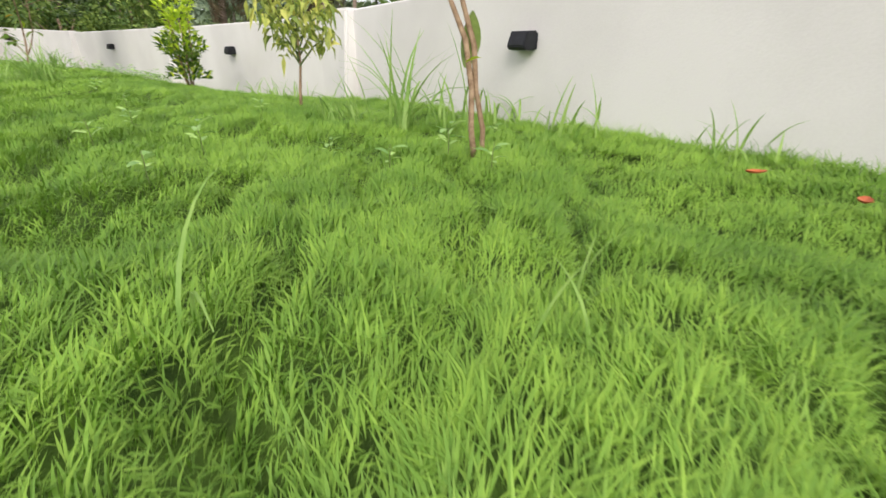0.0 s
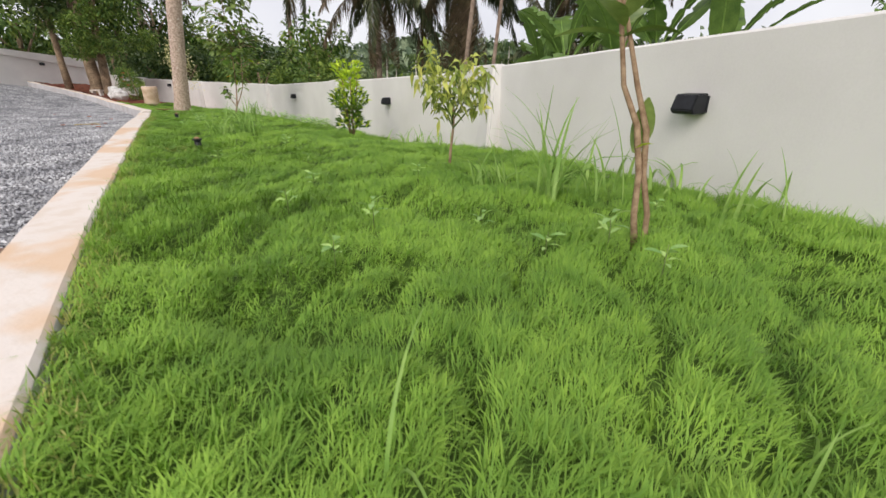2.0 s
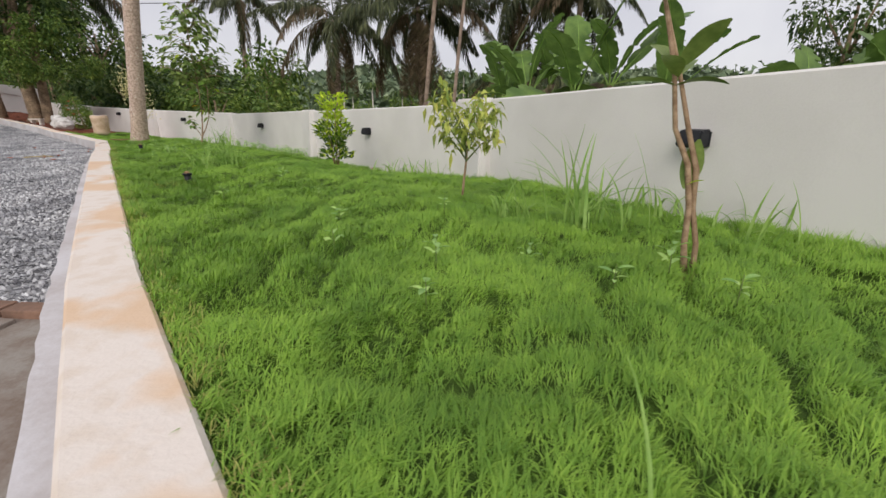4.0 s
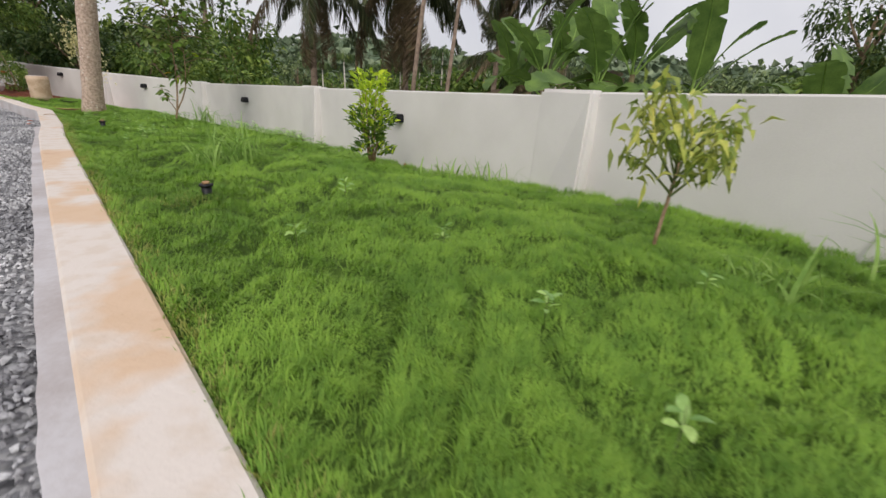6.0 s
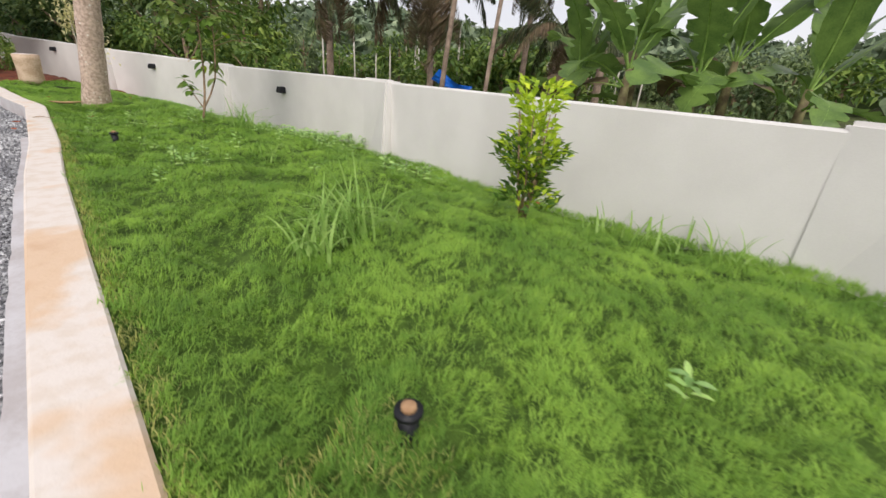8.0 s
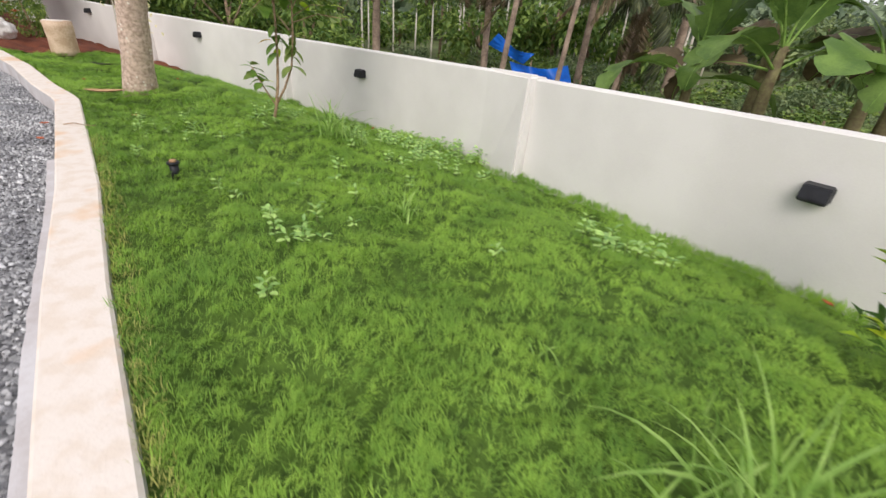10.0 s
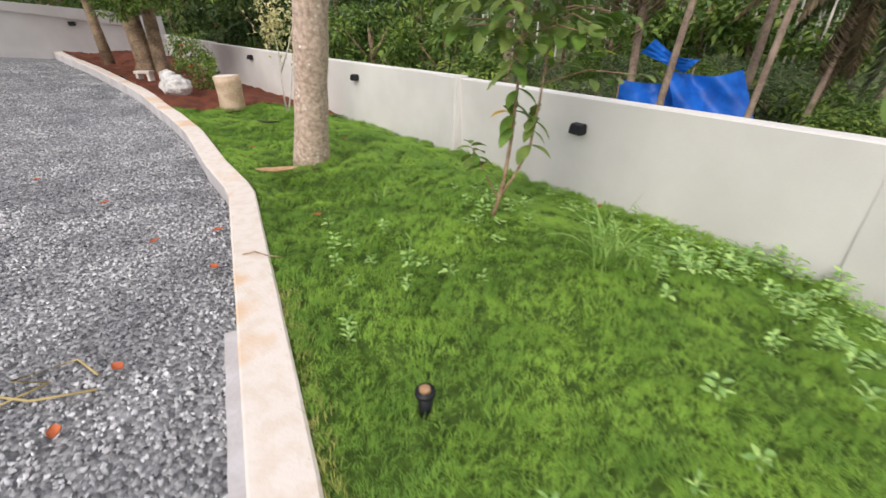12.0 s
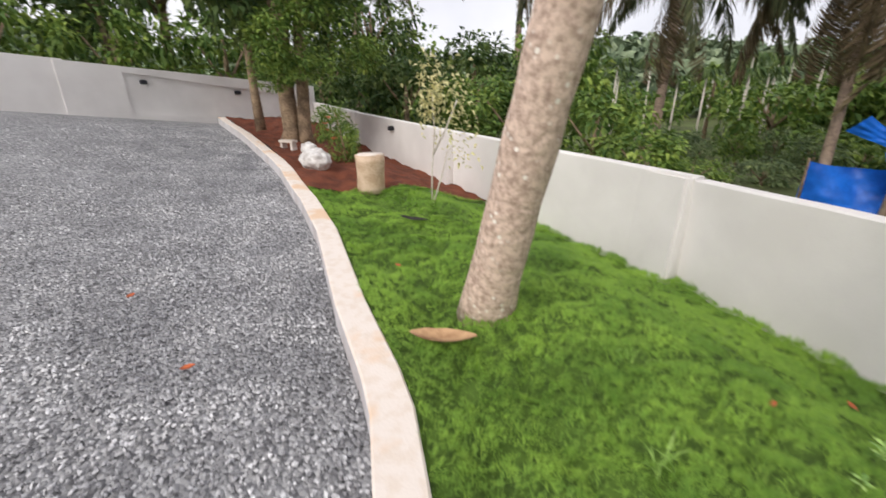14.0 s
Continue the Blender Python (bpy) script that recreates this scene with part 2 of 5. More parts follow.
def kerb_material():
    """Whitewashed plaster with patches of orange soil stain and fine pits."""
    m = bpy.data.materials.new("stained_kerb_plaster")
    m.use_nodes = True
    n, l = m.node_tree.nodes, m.node_tree.links
    b, co = n["Principled BSDF"], n.new("ShaderNodeTexCoord")
    big, mid, fine = (n.new("ShaderNodeTexNoise") for _ in range(3))
    for t, sc, de in ((big, 1.5, 4), (mid, 11.0, 8), (fine, 60.0, 4)):
        t.inputs["Scale"].default_value, t.inputs["Detail"].default_value = sc, de
        l.new(co.outputs["Object"], t.inputs["Vector"])
    out = None
    for t, lo, hi, colour, base in ((mid, 0.46, 0.62, (0.71, 0.605, 0.515, 1), (0.78, 0.70, 0.64, 1)), (big, 0.53, 0.60, (0.72, 0.48, 0.29, 1), None), (big, 0.66, 0.72, (0.58, 0.33, 0.19, 1), None)):
        mr, mx = n.new("ShaderNodeMapRange"), n.new("ShaderNodeMix")
        mr.inputs["From Min"].default_value, mr.inputs["From Max"].default_value = lo, hi
        mr.inputs["To Max"].default_value = 0.75
        l.new(t.outputs["Fac"], mr.inputs["Value"])
        mx.data_type = "RGBA"
        mx.inputs["B"].default_value = colour
        if base:
            mx.inputs["A"].default_value = base
        else:
            l.new(out, mx.inputs["A"])
        l.new(mr.outputs[0], mx.inputs["Factor"])
        out = mx.outputs["Result"]
    l.new(out, b.inputs["Base Color"])
    bp = n.new("ShaderNodeBump")
    bp.inputs["Strength"].default_value, bp.inputs["Distance"].default_value = 0.3, 0.008
    l.new(fine.outputs["Fac"], bp.inputs["Height"])
    l.new(bp.outputs[0], b.inputs["Normal"])
    b.inputs["Roughness"].default_value = 0.8
    return m


M_GRAVEL, M_BARK, M_KERB = gravel_material(), bark_material(), kerb_material()

# ---- mesh helpers ----
rnd = random.Random(7)
rng = np.random.default_rng(11)


def mesh(name, verts, faces, mat, smooth=False):
    me = bpy.data.meshes.new(name)
    me.from_pydata([tuple(v) for v in verts], [], [tuple(f) for f in faces])
    me.materials.append(mat)
    if smooth:
        me.polygons.foreach_set("use_smooth", [True] * len(me.polygons))
    me.update()
    return me


def tri_mesh(name, verts, tris, mat):
    """A large triangle mesh straight from arrays."""
    me = bpy.data.meshes.new(name)
    v, f = np.asarray(verts, np.float32).reshape(-1, 3), np.asarray(tris, np.int32).reshape(-1, 3)
    me.vertices.add(len(v))
    me.vertices.foreach_set("co", v.ravel())
    me.loops.add(f.size)
    me.loops.foreach_set("vertex_index", f.ravel())
    me.polygons.add(len(f))
    me.polygons.foreach_set("loop_start", np.arange(0, f.size, 3, dtype=np.int32))
    me.update(calc_edges=True)
    me.materials.append(mat)
    return me


def part(name, data, material=None, parent=None, label=""):
    """One mesh object under a thing or a part; data is a mesh or a bmesh."""
    if isinstance(data, bmesh.types.BMesh):
        me = bpy.data.meshes.new(name)
        data.to_mesh(me)
        data.free()
        me.materials.append(material)
        data = me
    ob = new(name, data)
    ob.parent = parent
    return tagged(ob, label)


def thing(name, x, y, z, label, category, group="", kind="", turn=0.0):
    ob = new(name)
    ob.matrix_world = pose(x, y, z, 0, 0, turn)
    ob.empty_display_size = 0.1
    return tagged(ob, label, category, group, kind)


def box(sx, sy, sz, bevel=0.01, at=(0, 0, 0), taper=1.0, seg=2):
    bm = bmesh.new()
    bmesh.ops.create_cube(bm, size=1)
    for v in bm.verts:
        k = taper if v.co.z > 0 else 1.0
        v.co = Vector((v.co.x * sx * k + at[0], v.co.y * sy * k + at[1], v.co.z * sz + at[2]))
    if bevel:
        bmesh.ops.bevel(bm, geom=bm.edges[:], offset=bevel, segments=seg, affect="EDGES", profile=0.6)
    return bm


def tube(name, pts, radii, mat, sides=8, rough=0.0, cap=True):
    """A tapered tube along points."""
    verts, faces = [], []
    pts = [Vector(p) for p in pts]
    for i, p in enumerate(pts):
        d = (pts[min(i + 1, len(pts) - 1)] - pts[max(i - 1, 0)]).normalized()
        a = d.cross(Vector((0.3, 1, 0.1))).normalized()
        b = d.cross(a)
        for k in range(sides):
            w = 2 * math.pi * k / sides
            r = radii[i] * (1 + rough * (noise.noise(p * 3 + Vector((math.cos(w), math.sin(w), i * 0.35))) ))
            verts.append(p + (a * math.cos(w) + b * math.sin(w)) * r)
    for i in range(len(pts) - 1):
        for k in range(sides):
            q = (k + 1) % sides
            faces.append((i * sides + k, i * sides + q, (i + 1) * sides + q, (i + 1) * sides + k))
    if cap:
        faces.append(tuple(range(sides))[::-1])
        faces.append(tuple((len(pts) - 1) * sides + k for k in range(sides)))
    return mesh(name, verts, faces, mat, True)


def leaf_mesh(name, pos, along, length, width, mat, fold=0.25, droop=0.25, seed=0):
    """Many pointed leaves, each of four triangles folded along its rib."""
    g = np.random.default_rng(seed)
    pos, along = np.asarray(pos, float).reshape(-1, 3), np.asarray(along, float).reshape(-1, 3)
    n = len(pos)
    length, width = np.broadcast_to(length, n)[:, None], np.broadcast_to(width, n)[:, None]
    d = along / (np.linalg.norm(along, axis=1, keepdims=True) + 1e-9)
    up = np.tile([0, 0, 1.0], (n, 1)) + g.normal(0, 0.45, (n, 3))
    side = np.cross(d, up)
    side /= np.linalg.norm(side, axis=1, keepdims=True) + 1e-9
    up = np.cross(side, d)
    mid = pos + d * length * 0.45 + up * length * 0.04
    tip = pos + d * length - np.array([0, 0, 1.0]) * length * droop
    v = np.stack([pos, mid + side * width / 2 + up * width * fold, mid, mid - side * width / 2 + up * width * fold, tip], 1)
    base = (np.arange(n) * 5)[:, None, None]
    f = np.array([[0, 1, 2], [0, 2, 3], [1, 4, 2], [2, 4, 3]])[None] + base
    return tri_mesh(name, v, f, mat)


def blade_mesh(name, pos, head, length, width, lean, mat):
    """Grass blades of two joints that bend over towards their heading."""
    n = len(pos)
    length, width, lean = (np.broadcast_to(a, n) for a in (length, width, lean))
    d = np.stack([np.cos(head), np.sin(head), np.zeros(n)], 1)
    s = np.stack([-np.sin(head), np.cos(head), np.zeros(n)], 1)
    z = np.array([0, 0, 1.0])
    c1, s1 = np.cos(lean * 0.55)[:, None], np.sin(lean * 0.55)[:, None]
    c2, s2 = np.cos(lean * 1.35)[:, None], np.sin(lean * 1.35)[:, None]
    L, W = length[:, None], width[:, None]
    mid = pos + (d * s1 + z * c1) * L * 0.5
    tip = mid + (d * s2 + z * c2) * L * 0.5
    v = np.stack([pos - s * W / 2, pos + s * W / 2, mid - s * W * 0.4, mid + s * W * 0.4, tip], 1)
    f = np.array([[0, 1, 2], [1, 3, 2], [2, 3, 4]])[None] + (np.arange(n) * 5)[:, None, None]
    return tri_mesh(name, v, f, mat)


def fine_blades(name, pos, head, length, width, lean, mat):
    """Slim blades pointed at both ends and bent at the middle."""
    n = len(pos)
    d = np.stack([np.cos(head), np.sin(head), np.zeros(n)], 1)
    s = np.stack([-np.sin(head), np.cos(head), np.zeros(n)], 1)
    z = np.array([0, 0, 1.0])
    c1, s1 = np.cos(lean * 0.6)[:, None], np.sin(lean * 0.6)[:, None]
    c2, s2 = np.cos(lean * 1.3)[:, None], np.sin(lean * 1.3)[:, None]
    L, W = length[:, None], width[:, None]
    mid = pos + (d * s1 + z * c1) * L * 0.5
    tip = mid + (d * s2 + z * c2) * L * 0.5
    v = np.stack([pos, mid - s * W * 0.5, mid + s * W * 0.5, tip], 1)
    f = np.array([[0, 1, 2], [1, 3, 2]])[None] + (np.arange(n) * 4)[:, None, None]
    me = tri_mesh(name, v, f, mat)
    # normals softened towards the lie of the turf, as in a dense sward
    e = 0.03
    x, y = pos[:, 0], pos[:, 1]
    h = turf(x, y)
    lie = np.stack([(h - turf(x + e, y)) / e, (h - turf(x, y + e)) / e, np.ones(n)], 1)
    lie /= np.linalg.norm(lie, axis=1, keepdims=True)
    soft = lie * 0.6 + (z * s1 - d * c1) * 0.4
    soft /= np.linalg.norm(soft, axis=1, keepdims=True)
    at = me.attributes.new("custom_normal", "FLOAT_VECTOR", "POINT")
    at.data.foreach_set("vector", np.repeat(soft, 4, axis=0).astype(np.float32).ravel())
    return me


# ---- the plan ----
KERB = [(4.4, -4.2), (0.2, -0.45), (-2.07, 1.362), (-5.49, 4.27), (-6.93, 5.5), (-7.95, 6.42), (-8.93, 7.25), (-9.74, 7.93), (-10.32, 8.42), (-10.6, 8.60), (-11.4, 9.04), (-12.95, 9.98), (-14.3, 10.66), (-15.4, 11.14), (-16.2, 11.5), (-17.0, 11.8), (-20.3, 12.9), (-23.55, 13.8)]
KERB_WIDTH = 0.228
WALL = [(6.08, -4.29), (-1.05, 5.28), (-5.2, 8.82), (-9.8, 12.22), (-14.4, 14.05), (-19.8, 16.05), (-23.7, 17.3)]
WALL_TOP = [(1.0, 0.83), (0.79, 0.74), (0.755, 0.705), (0.73, 0.86), (0.86, 1.06), (1.08, 1.30)]
SOIL_EDGE = [(-14.95, 10.95), (-14.2, 11.95), (-13.2, 13.52)]
BACK_X = -23.7


def rise(x, y):
    """The gentle climb of the ground towards the far end."""
    s = np.clip(-x + 0.1 * y - 11.0, 0, 16.0)
    return 0.0042 * s * s + 0.125 * np.clip(13.5 - y, 0, 6.0) * np.clip((-x - 15.0) / 8.0, 0, 1)


LATTICE = np.random.default_rng(3).random((128, 128))


def lumps(x, y, size, shift=0.0):
    """Smooth lattice noise from -1 to 1 with cells of the given size."""
    u, v = np.asarray(x, float) / size + 40.3 + shift, np.asarray(y, float) / size + 17.7 - shift
    i, j = np.floor(u).astype(int), np.floor(v).astype(int)
    a, b = u - i, v - j
    a, b = a * a * (3 - 2 * a), b * b * (3 - 2 * b)
    i, j, i1, j1 = i % 128, j % 128, (i + 1) % 128, (j + 1) % 128
    low = LATTICE[i, j] * (1 - a) + LATTICE[i1, j] * a
    high = LATTICE[i, j1] * (1 - a) + LATTICE[i1, j1] * a
    return 2 * (low * (1 - b) + high * b) - 1


def cushion(x, y):
    """Rounded cushions of turf, 0 in the creases between them and 1 on top."""
    x, y = np.asarray(x, float), np.asarray(y, float)
    wx, wy = x + 0.10 * lumps(x, y, 0.35, 5.0), y + 0.10 * lumps(x, y, 0.35, 9.0)
    big = np.minimum(np.abs(lumps(wx, wy, 0.30)) * 2.4, 1.0)
    small = np.minimum(np.abs(lumps(wx, wy, 0.13, 3.0)) * 2.2, 1.0)
    return np.sqrt(big) * 0.8 + np.sqrt(small) * 0.2


def bumps(x, y):
    """Soft mounds in the turf."""
    return 0.022 * np.sin(3.1 * x + 1.3 * y + 1.0) * np.sin(2.2 * y - 1.1 * x) + 0.125 * (cushion(x, y) - 0.74)


def kerb_top(x):
    """The kerb stands a little higher above the turf as it runs on."""
    return np.interp(-np.asarray(x, float), (0.0, 2.5, 6.0), (0.05, 0.072, 0.10))


def turf(x, y):
    """The lawn dips towards the foot of the wall."""
    x, y = np.asarray(x, float), np.asarray(y, float)
    d = np.clip(1.0 - far_from(x, y, WALL) / 1.7, 0, 1)
    e = np.clip(far_from(x, y, KERB) / 0.35, 0.1, 1)
    deep = np.interp(-x, (-1.0, 0.5, 1.7, 3.0, 5.0, 6.5, 7.5, 9.0, 11.0, 14.0), (0.0, 0.06, 0.17, 0.29, 0.27, 0.26, 0.36, 0.44, 0.44, 0.32))
    return rise(x, y) + bumps(x, y) * (1 - 0.4 * d) * e + (1 - e) * (kerb_top(x) - 0.012) - deep * d * d * (3 - 2 * d)


def below(x, y):
    """The land falls away outside the garden wall."""
    q = (x + 5.2) * 0.6 + (y - 8.8) * 0.8
    return -0.9 - min(1.9, max(0.0, (q - 1.5) * 0.15))


def offset(line, d):
    """A line shifted to its left by d."""
    out = []
    p = [Vector(q) for q in line]
    for i, q in enumerate(p):
        t = (p[min(i + 1, len(p) - 1)] - p[max(i - 1, 0)]).normalized()
        out.append((q.x - t.y * d, q.y + t.x * d))
    return out


def resample(line, step):
    out = []
    for a, b in zip(line, line[1:]):
        k = max(1, int(math.dist(a, b) / step))
        out += [(a[0] + (b[0] - a[0]) * i / k, a[1] + (b[1] - a[1]) * i / k) for i in range(k)]
    return out + [line[-1]]


def inside(x, y, poly):
    hit = np.zeros(x.shape, bool)
    for (x0, y0), (x1, y1) in zip(poly, poly[1:] + poly[:1]):
        cross = ((y0 > y) != (y1 > y)) & (x < (x1 - x0) * (y - y0) / (y1 - y0 + 1e-12) + x0)
        hit ^= cross
    return hit


def far_from(x, y, line):
    best = np.full(x.shape, 1e9)
    for (x0, y0), (x1, y1) in zip(line, line[1:]):
        dx, dy = x1 - x0, y1 - y0
        k = np.clip(((x - x0) * dx + (y - y0) * dy) / (dx * dx + dy * dy), 0, 1)
        best = np.minimum(best, np.hypot(x - x0 - k * dx, y - y0 - k * dy))
    return best


# lawn between kerb and wall, up to the soil bed
LAWN = [p for p in KERB if p[0] > -14.8] + SOIL_EDGE + [p for p in WALL[::-1] if p[0] > -13.4]
BED = SOIL_EDGE[::-1] + [p for p in KERB if p[0] < -15.0] + [WALL[6], WALL[5], WALL[4]]
OUTER = offset(KERB, KERB_WIDTH)

# ---- ground, drive, lawn and bed ----
def sheet(name, poly, step, height, mat, label, category):
    """A level patch cut to an outline, on a grid."""
    bm = bmesh.new()
    f = bm.faces.new([bm.verts.new((x, y, 0)) for x, y in resample(poly + poly[:1], step * 3)[:-1]])
    xs, ys = [p[0] for p in poly], [p[1] for p in poly]
    for axis, lo, hi in ((0, min(xs), max(xs)), (1, min(ys), max(ys))):
        k = lo + step
        while k < hi:
            co, no = ((k, 0, 0), (1, 0, 0)) if axis == 0 else ((0, k, 0), (0, 1, 0))
            bmesh.ops.bisect_plane(bm, geom=bm.verts[:] + bm.edges[:] + bm.faces[:], plane_co=co, plane_no=no)
            k += step
    bmesh.ops.triangulate(bm, faces=bm.faces[:])
    for v in bm.verts:
        v.co.z = float(height(v.co.x, v.co.y))
    bmesh.ops.recalc_face_normals(bm, faces=bm.faces[:])
    for q in bm.faces:
        if q.normal.z < 0:
            q.normal_flip()
        q.smooth = True
    return tagged(part(name, bm, mat), label, category, kind="structure")


def ground_sheet():
    r = [0, 3, 6, 9, 12, 15, 18, 21, 24, 30, 36, 44, 55, 70, 90, 120, 170, 260, 420, 800, 1500, 3000]
    verts, faces, n = [(-8, 5, -0.9)], [], 72
    for k in r[1:]:
        for i in range(n):
            w = 2 * math.pi * i / n
            x, y = -8 + k * math.cos(w), 5 + k * math.sin(w)
            z = below(x, y)
            if k > 60:
                z += 9.0 * min(1, (k - 60) / 120) * (0.6 + 0.7 * noise.noise(Vector((math.cos(w) * 2.2, math.sin(w) * 2.2, 0.4))))
            verts.append((x, y, z))
    for i in range(n):
        faces.append((0, 1 + i, 1 + (i + 1) % n))
    for j in range(len(r) - 2):
        for i in range(n):
            a, b = 1 + j * n + i, 1 + j * n + (i + 1) % n
            faces.append((a, a + n, b + n, b))
    ob = new("ground", mesh("ground", verts, faces, M_GROUND, True))
    return tagged(ob, "rough green scrub ground beyond the garden wall", "ground", kind="structure")


ground_sheet()
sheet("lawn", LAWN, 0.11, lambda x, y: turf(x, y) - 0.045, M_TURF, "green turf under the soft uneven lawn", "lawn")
sheet("soil_bed", BED, 0.16, lambda x, y: turf(x, y) + 0.01 + 0.06 * noise.noise(Vector((x * 1.6, y * 1.6, 0))) + 0.035 * noise.noise(Vector((x * 6, y * 6, 2))), M_SOIL, "red laterite soil bed beside the wall", "soil")
DRIVE = [(-2.34, 1.32)] + [p for p in offset(resample(KERB, 0.5), 0.10) if p[0] < -2.49] + [(BACK_X, 13.4), (BACK_X, -9.0), (-5.79, -9.0), (-4.39, 1.02)]
sheet("gravel_drive", DRIVE, 0.6, lambda x, y: rise(x, y) - 0.11, M_GRAVEL, "drive of loose grey crushed stone", "gravel")


def kerb():
    root = tagged(new("kerb"), "pale plastered garden kerb with orange soil stains", "kerb", kind="structure")
    inner = resample(KERB, 0.35)
    rows = [offset(inner, d) for d in (0.0, 0.0, 0.012, KERB_WIDTH - 0.012, KERB_WIDTH, KERB_WIDTH)]
    lift = (-0.30, 0.088, 0.10, 0.10, 0.088, -0.30)
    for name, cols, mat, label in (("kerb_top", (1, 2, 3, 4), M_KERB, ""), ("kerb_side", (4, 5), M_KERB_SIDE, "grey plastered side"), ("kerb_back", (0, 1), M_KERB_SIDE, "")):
        verts, faces, w = [], [], len(cols)
        for i in range(len(inner)):
            for c in cols:
                x, y = rows[c][i]
                j = 0.006 * noise.noise(Vector((x * 5, y * 5, c)))
                verts.append((x + j, y - j, float(rise(x, y)) + lift[c] + (j + float(kerb_top(x)) - 0.1 if lift[c] > 0 else 0)))
        for i in range(len(inner) - 1):
            for c in range(w - 1):
                faces.append((i * w + c, i * w + c + 1, (i + 1) * w + c + 1, (i + 1) * w + c))
        part(name, mesh(name, verts, faces, mat), None, root, label)
    # lower plaster ledge left along the drive side
    ledge = offset([p for p in resample(KERB, 0.12) if -8.9 < p[0] < 0.5], KERB_WIDTH + 0.04)
    verts, faces = [], []
    for i, (x, y) in enumerate(ledge):
        e = 0.012 * noise.noise(Vector((x * 9, y * 9, 2)))
        ex, ey = 0.65 * (0.045 + e), 0.76 * (0.045 + e)
        z = float(rise(x, y))
        verts += [(x + 0.03, y + 0.035, z - 0.03), (x - ex, y - ey, z - 0.035), (x - ex, y - ey, z - 0.2)]
    for i in range(len(ledge) - 1):
        for c in range(2):
            faces.append((i * 3 + c, i * 3 + c + 1, i * 3 + c + 4, i * 3 + c + 3))
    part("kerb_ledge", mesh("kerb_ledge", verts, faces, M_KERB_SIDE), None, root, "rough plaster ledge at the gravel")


kerb()


def paving():
    """Dark slabs with a row of brick before the gravel begins."""
    root = tagged(new("paving"), "brown concrete paving slabs edged with brick", "paving", kind="structure")
    slab = bpy.data.meshes.new("paving_slab")
    bm = box(0.575, 0.575, 0.06, 0.006)
    bm.to_mesh(slab)
    bm.free()
    slab.materials.append(M_PAVER)
    brick = bpy.data.meshes.new("edge_brick")
    bm = box(0.205, 0.085, 0.08, 0.006)
    bm.to_mesh(brick)
    bm.free()
    brick.materials.append(M_BRICK)
    ax, ay = Vector((-0.993, -0.12)), Vector((0.12, -0.993))
    o = Vector((-2.19, 1.29))
    for i in range(10):
        p = o + ax * (0.1 + i * 0.215)
        ob = part("brick", brick, None, root)
        ob.matrix_world = pose(p.x, p.y, -0.125 + 0.003 * (i % 3), 0, 0, 6.9)
    for i in range(-4, 5):
        for j in range(7):
            p = o + ax * (0.02 + i * 0.585) + ay * (0.36 + j * 0.585)
            if (p.x + 2.36) * 0.65 + (p.y - 1.12) * 0.76 < -0.30:
                ob = part("slab", slab, None, root)
                ob.matrix_world = pose(p.x, p.y, -0.128 + 0.002 * ((i * 3 + j) % 3), 0, 0, 6.9)
    bm = box(6.0, 7.0, 0.04, 0, (-3.6, -2.0, -0.136))
    part("mortar_bed", bm, M_PAVER, root, "earth between the slabs")


paving()


# ---- boundary wall ----
WALL_NORMALS = {}
for i, (a, b) in enumerate(zip(WALL, WALL[1:])):
    t = (Vector(b) - Vector(a)).normalized()
    # outward normal, away from the lawn
    out = Vector((t.y, -t.x))
    if out.dot(Vector((-8, 5)) - Vector(a)) > 0:
        out = -out
    WALL_NORMALS[i] = (t, out)


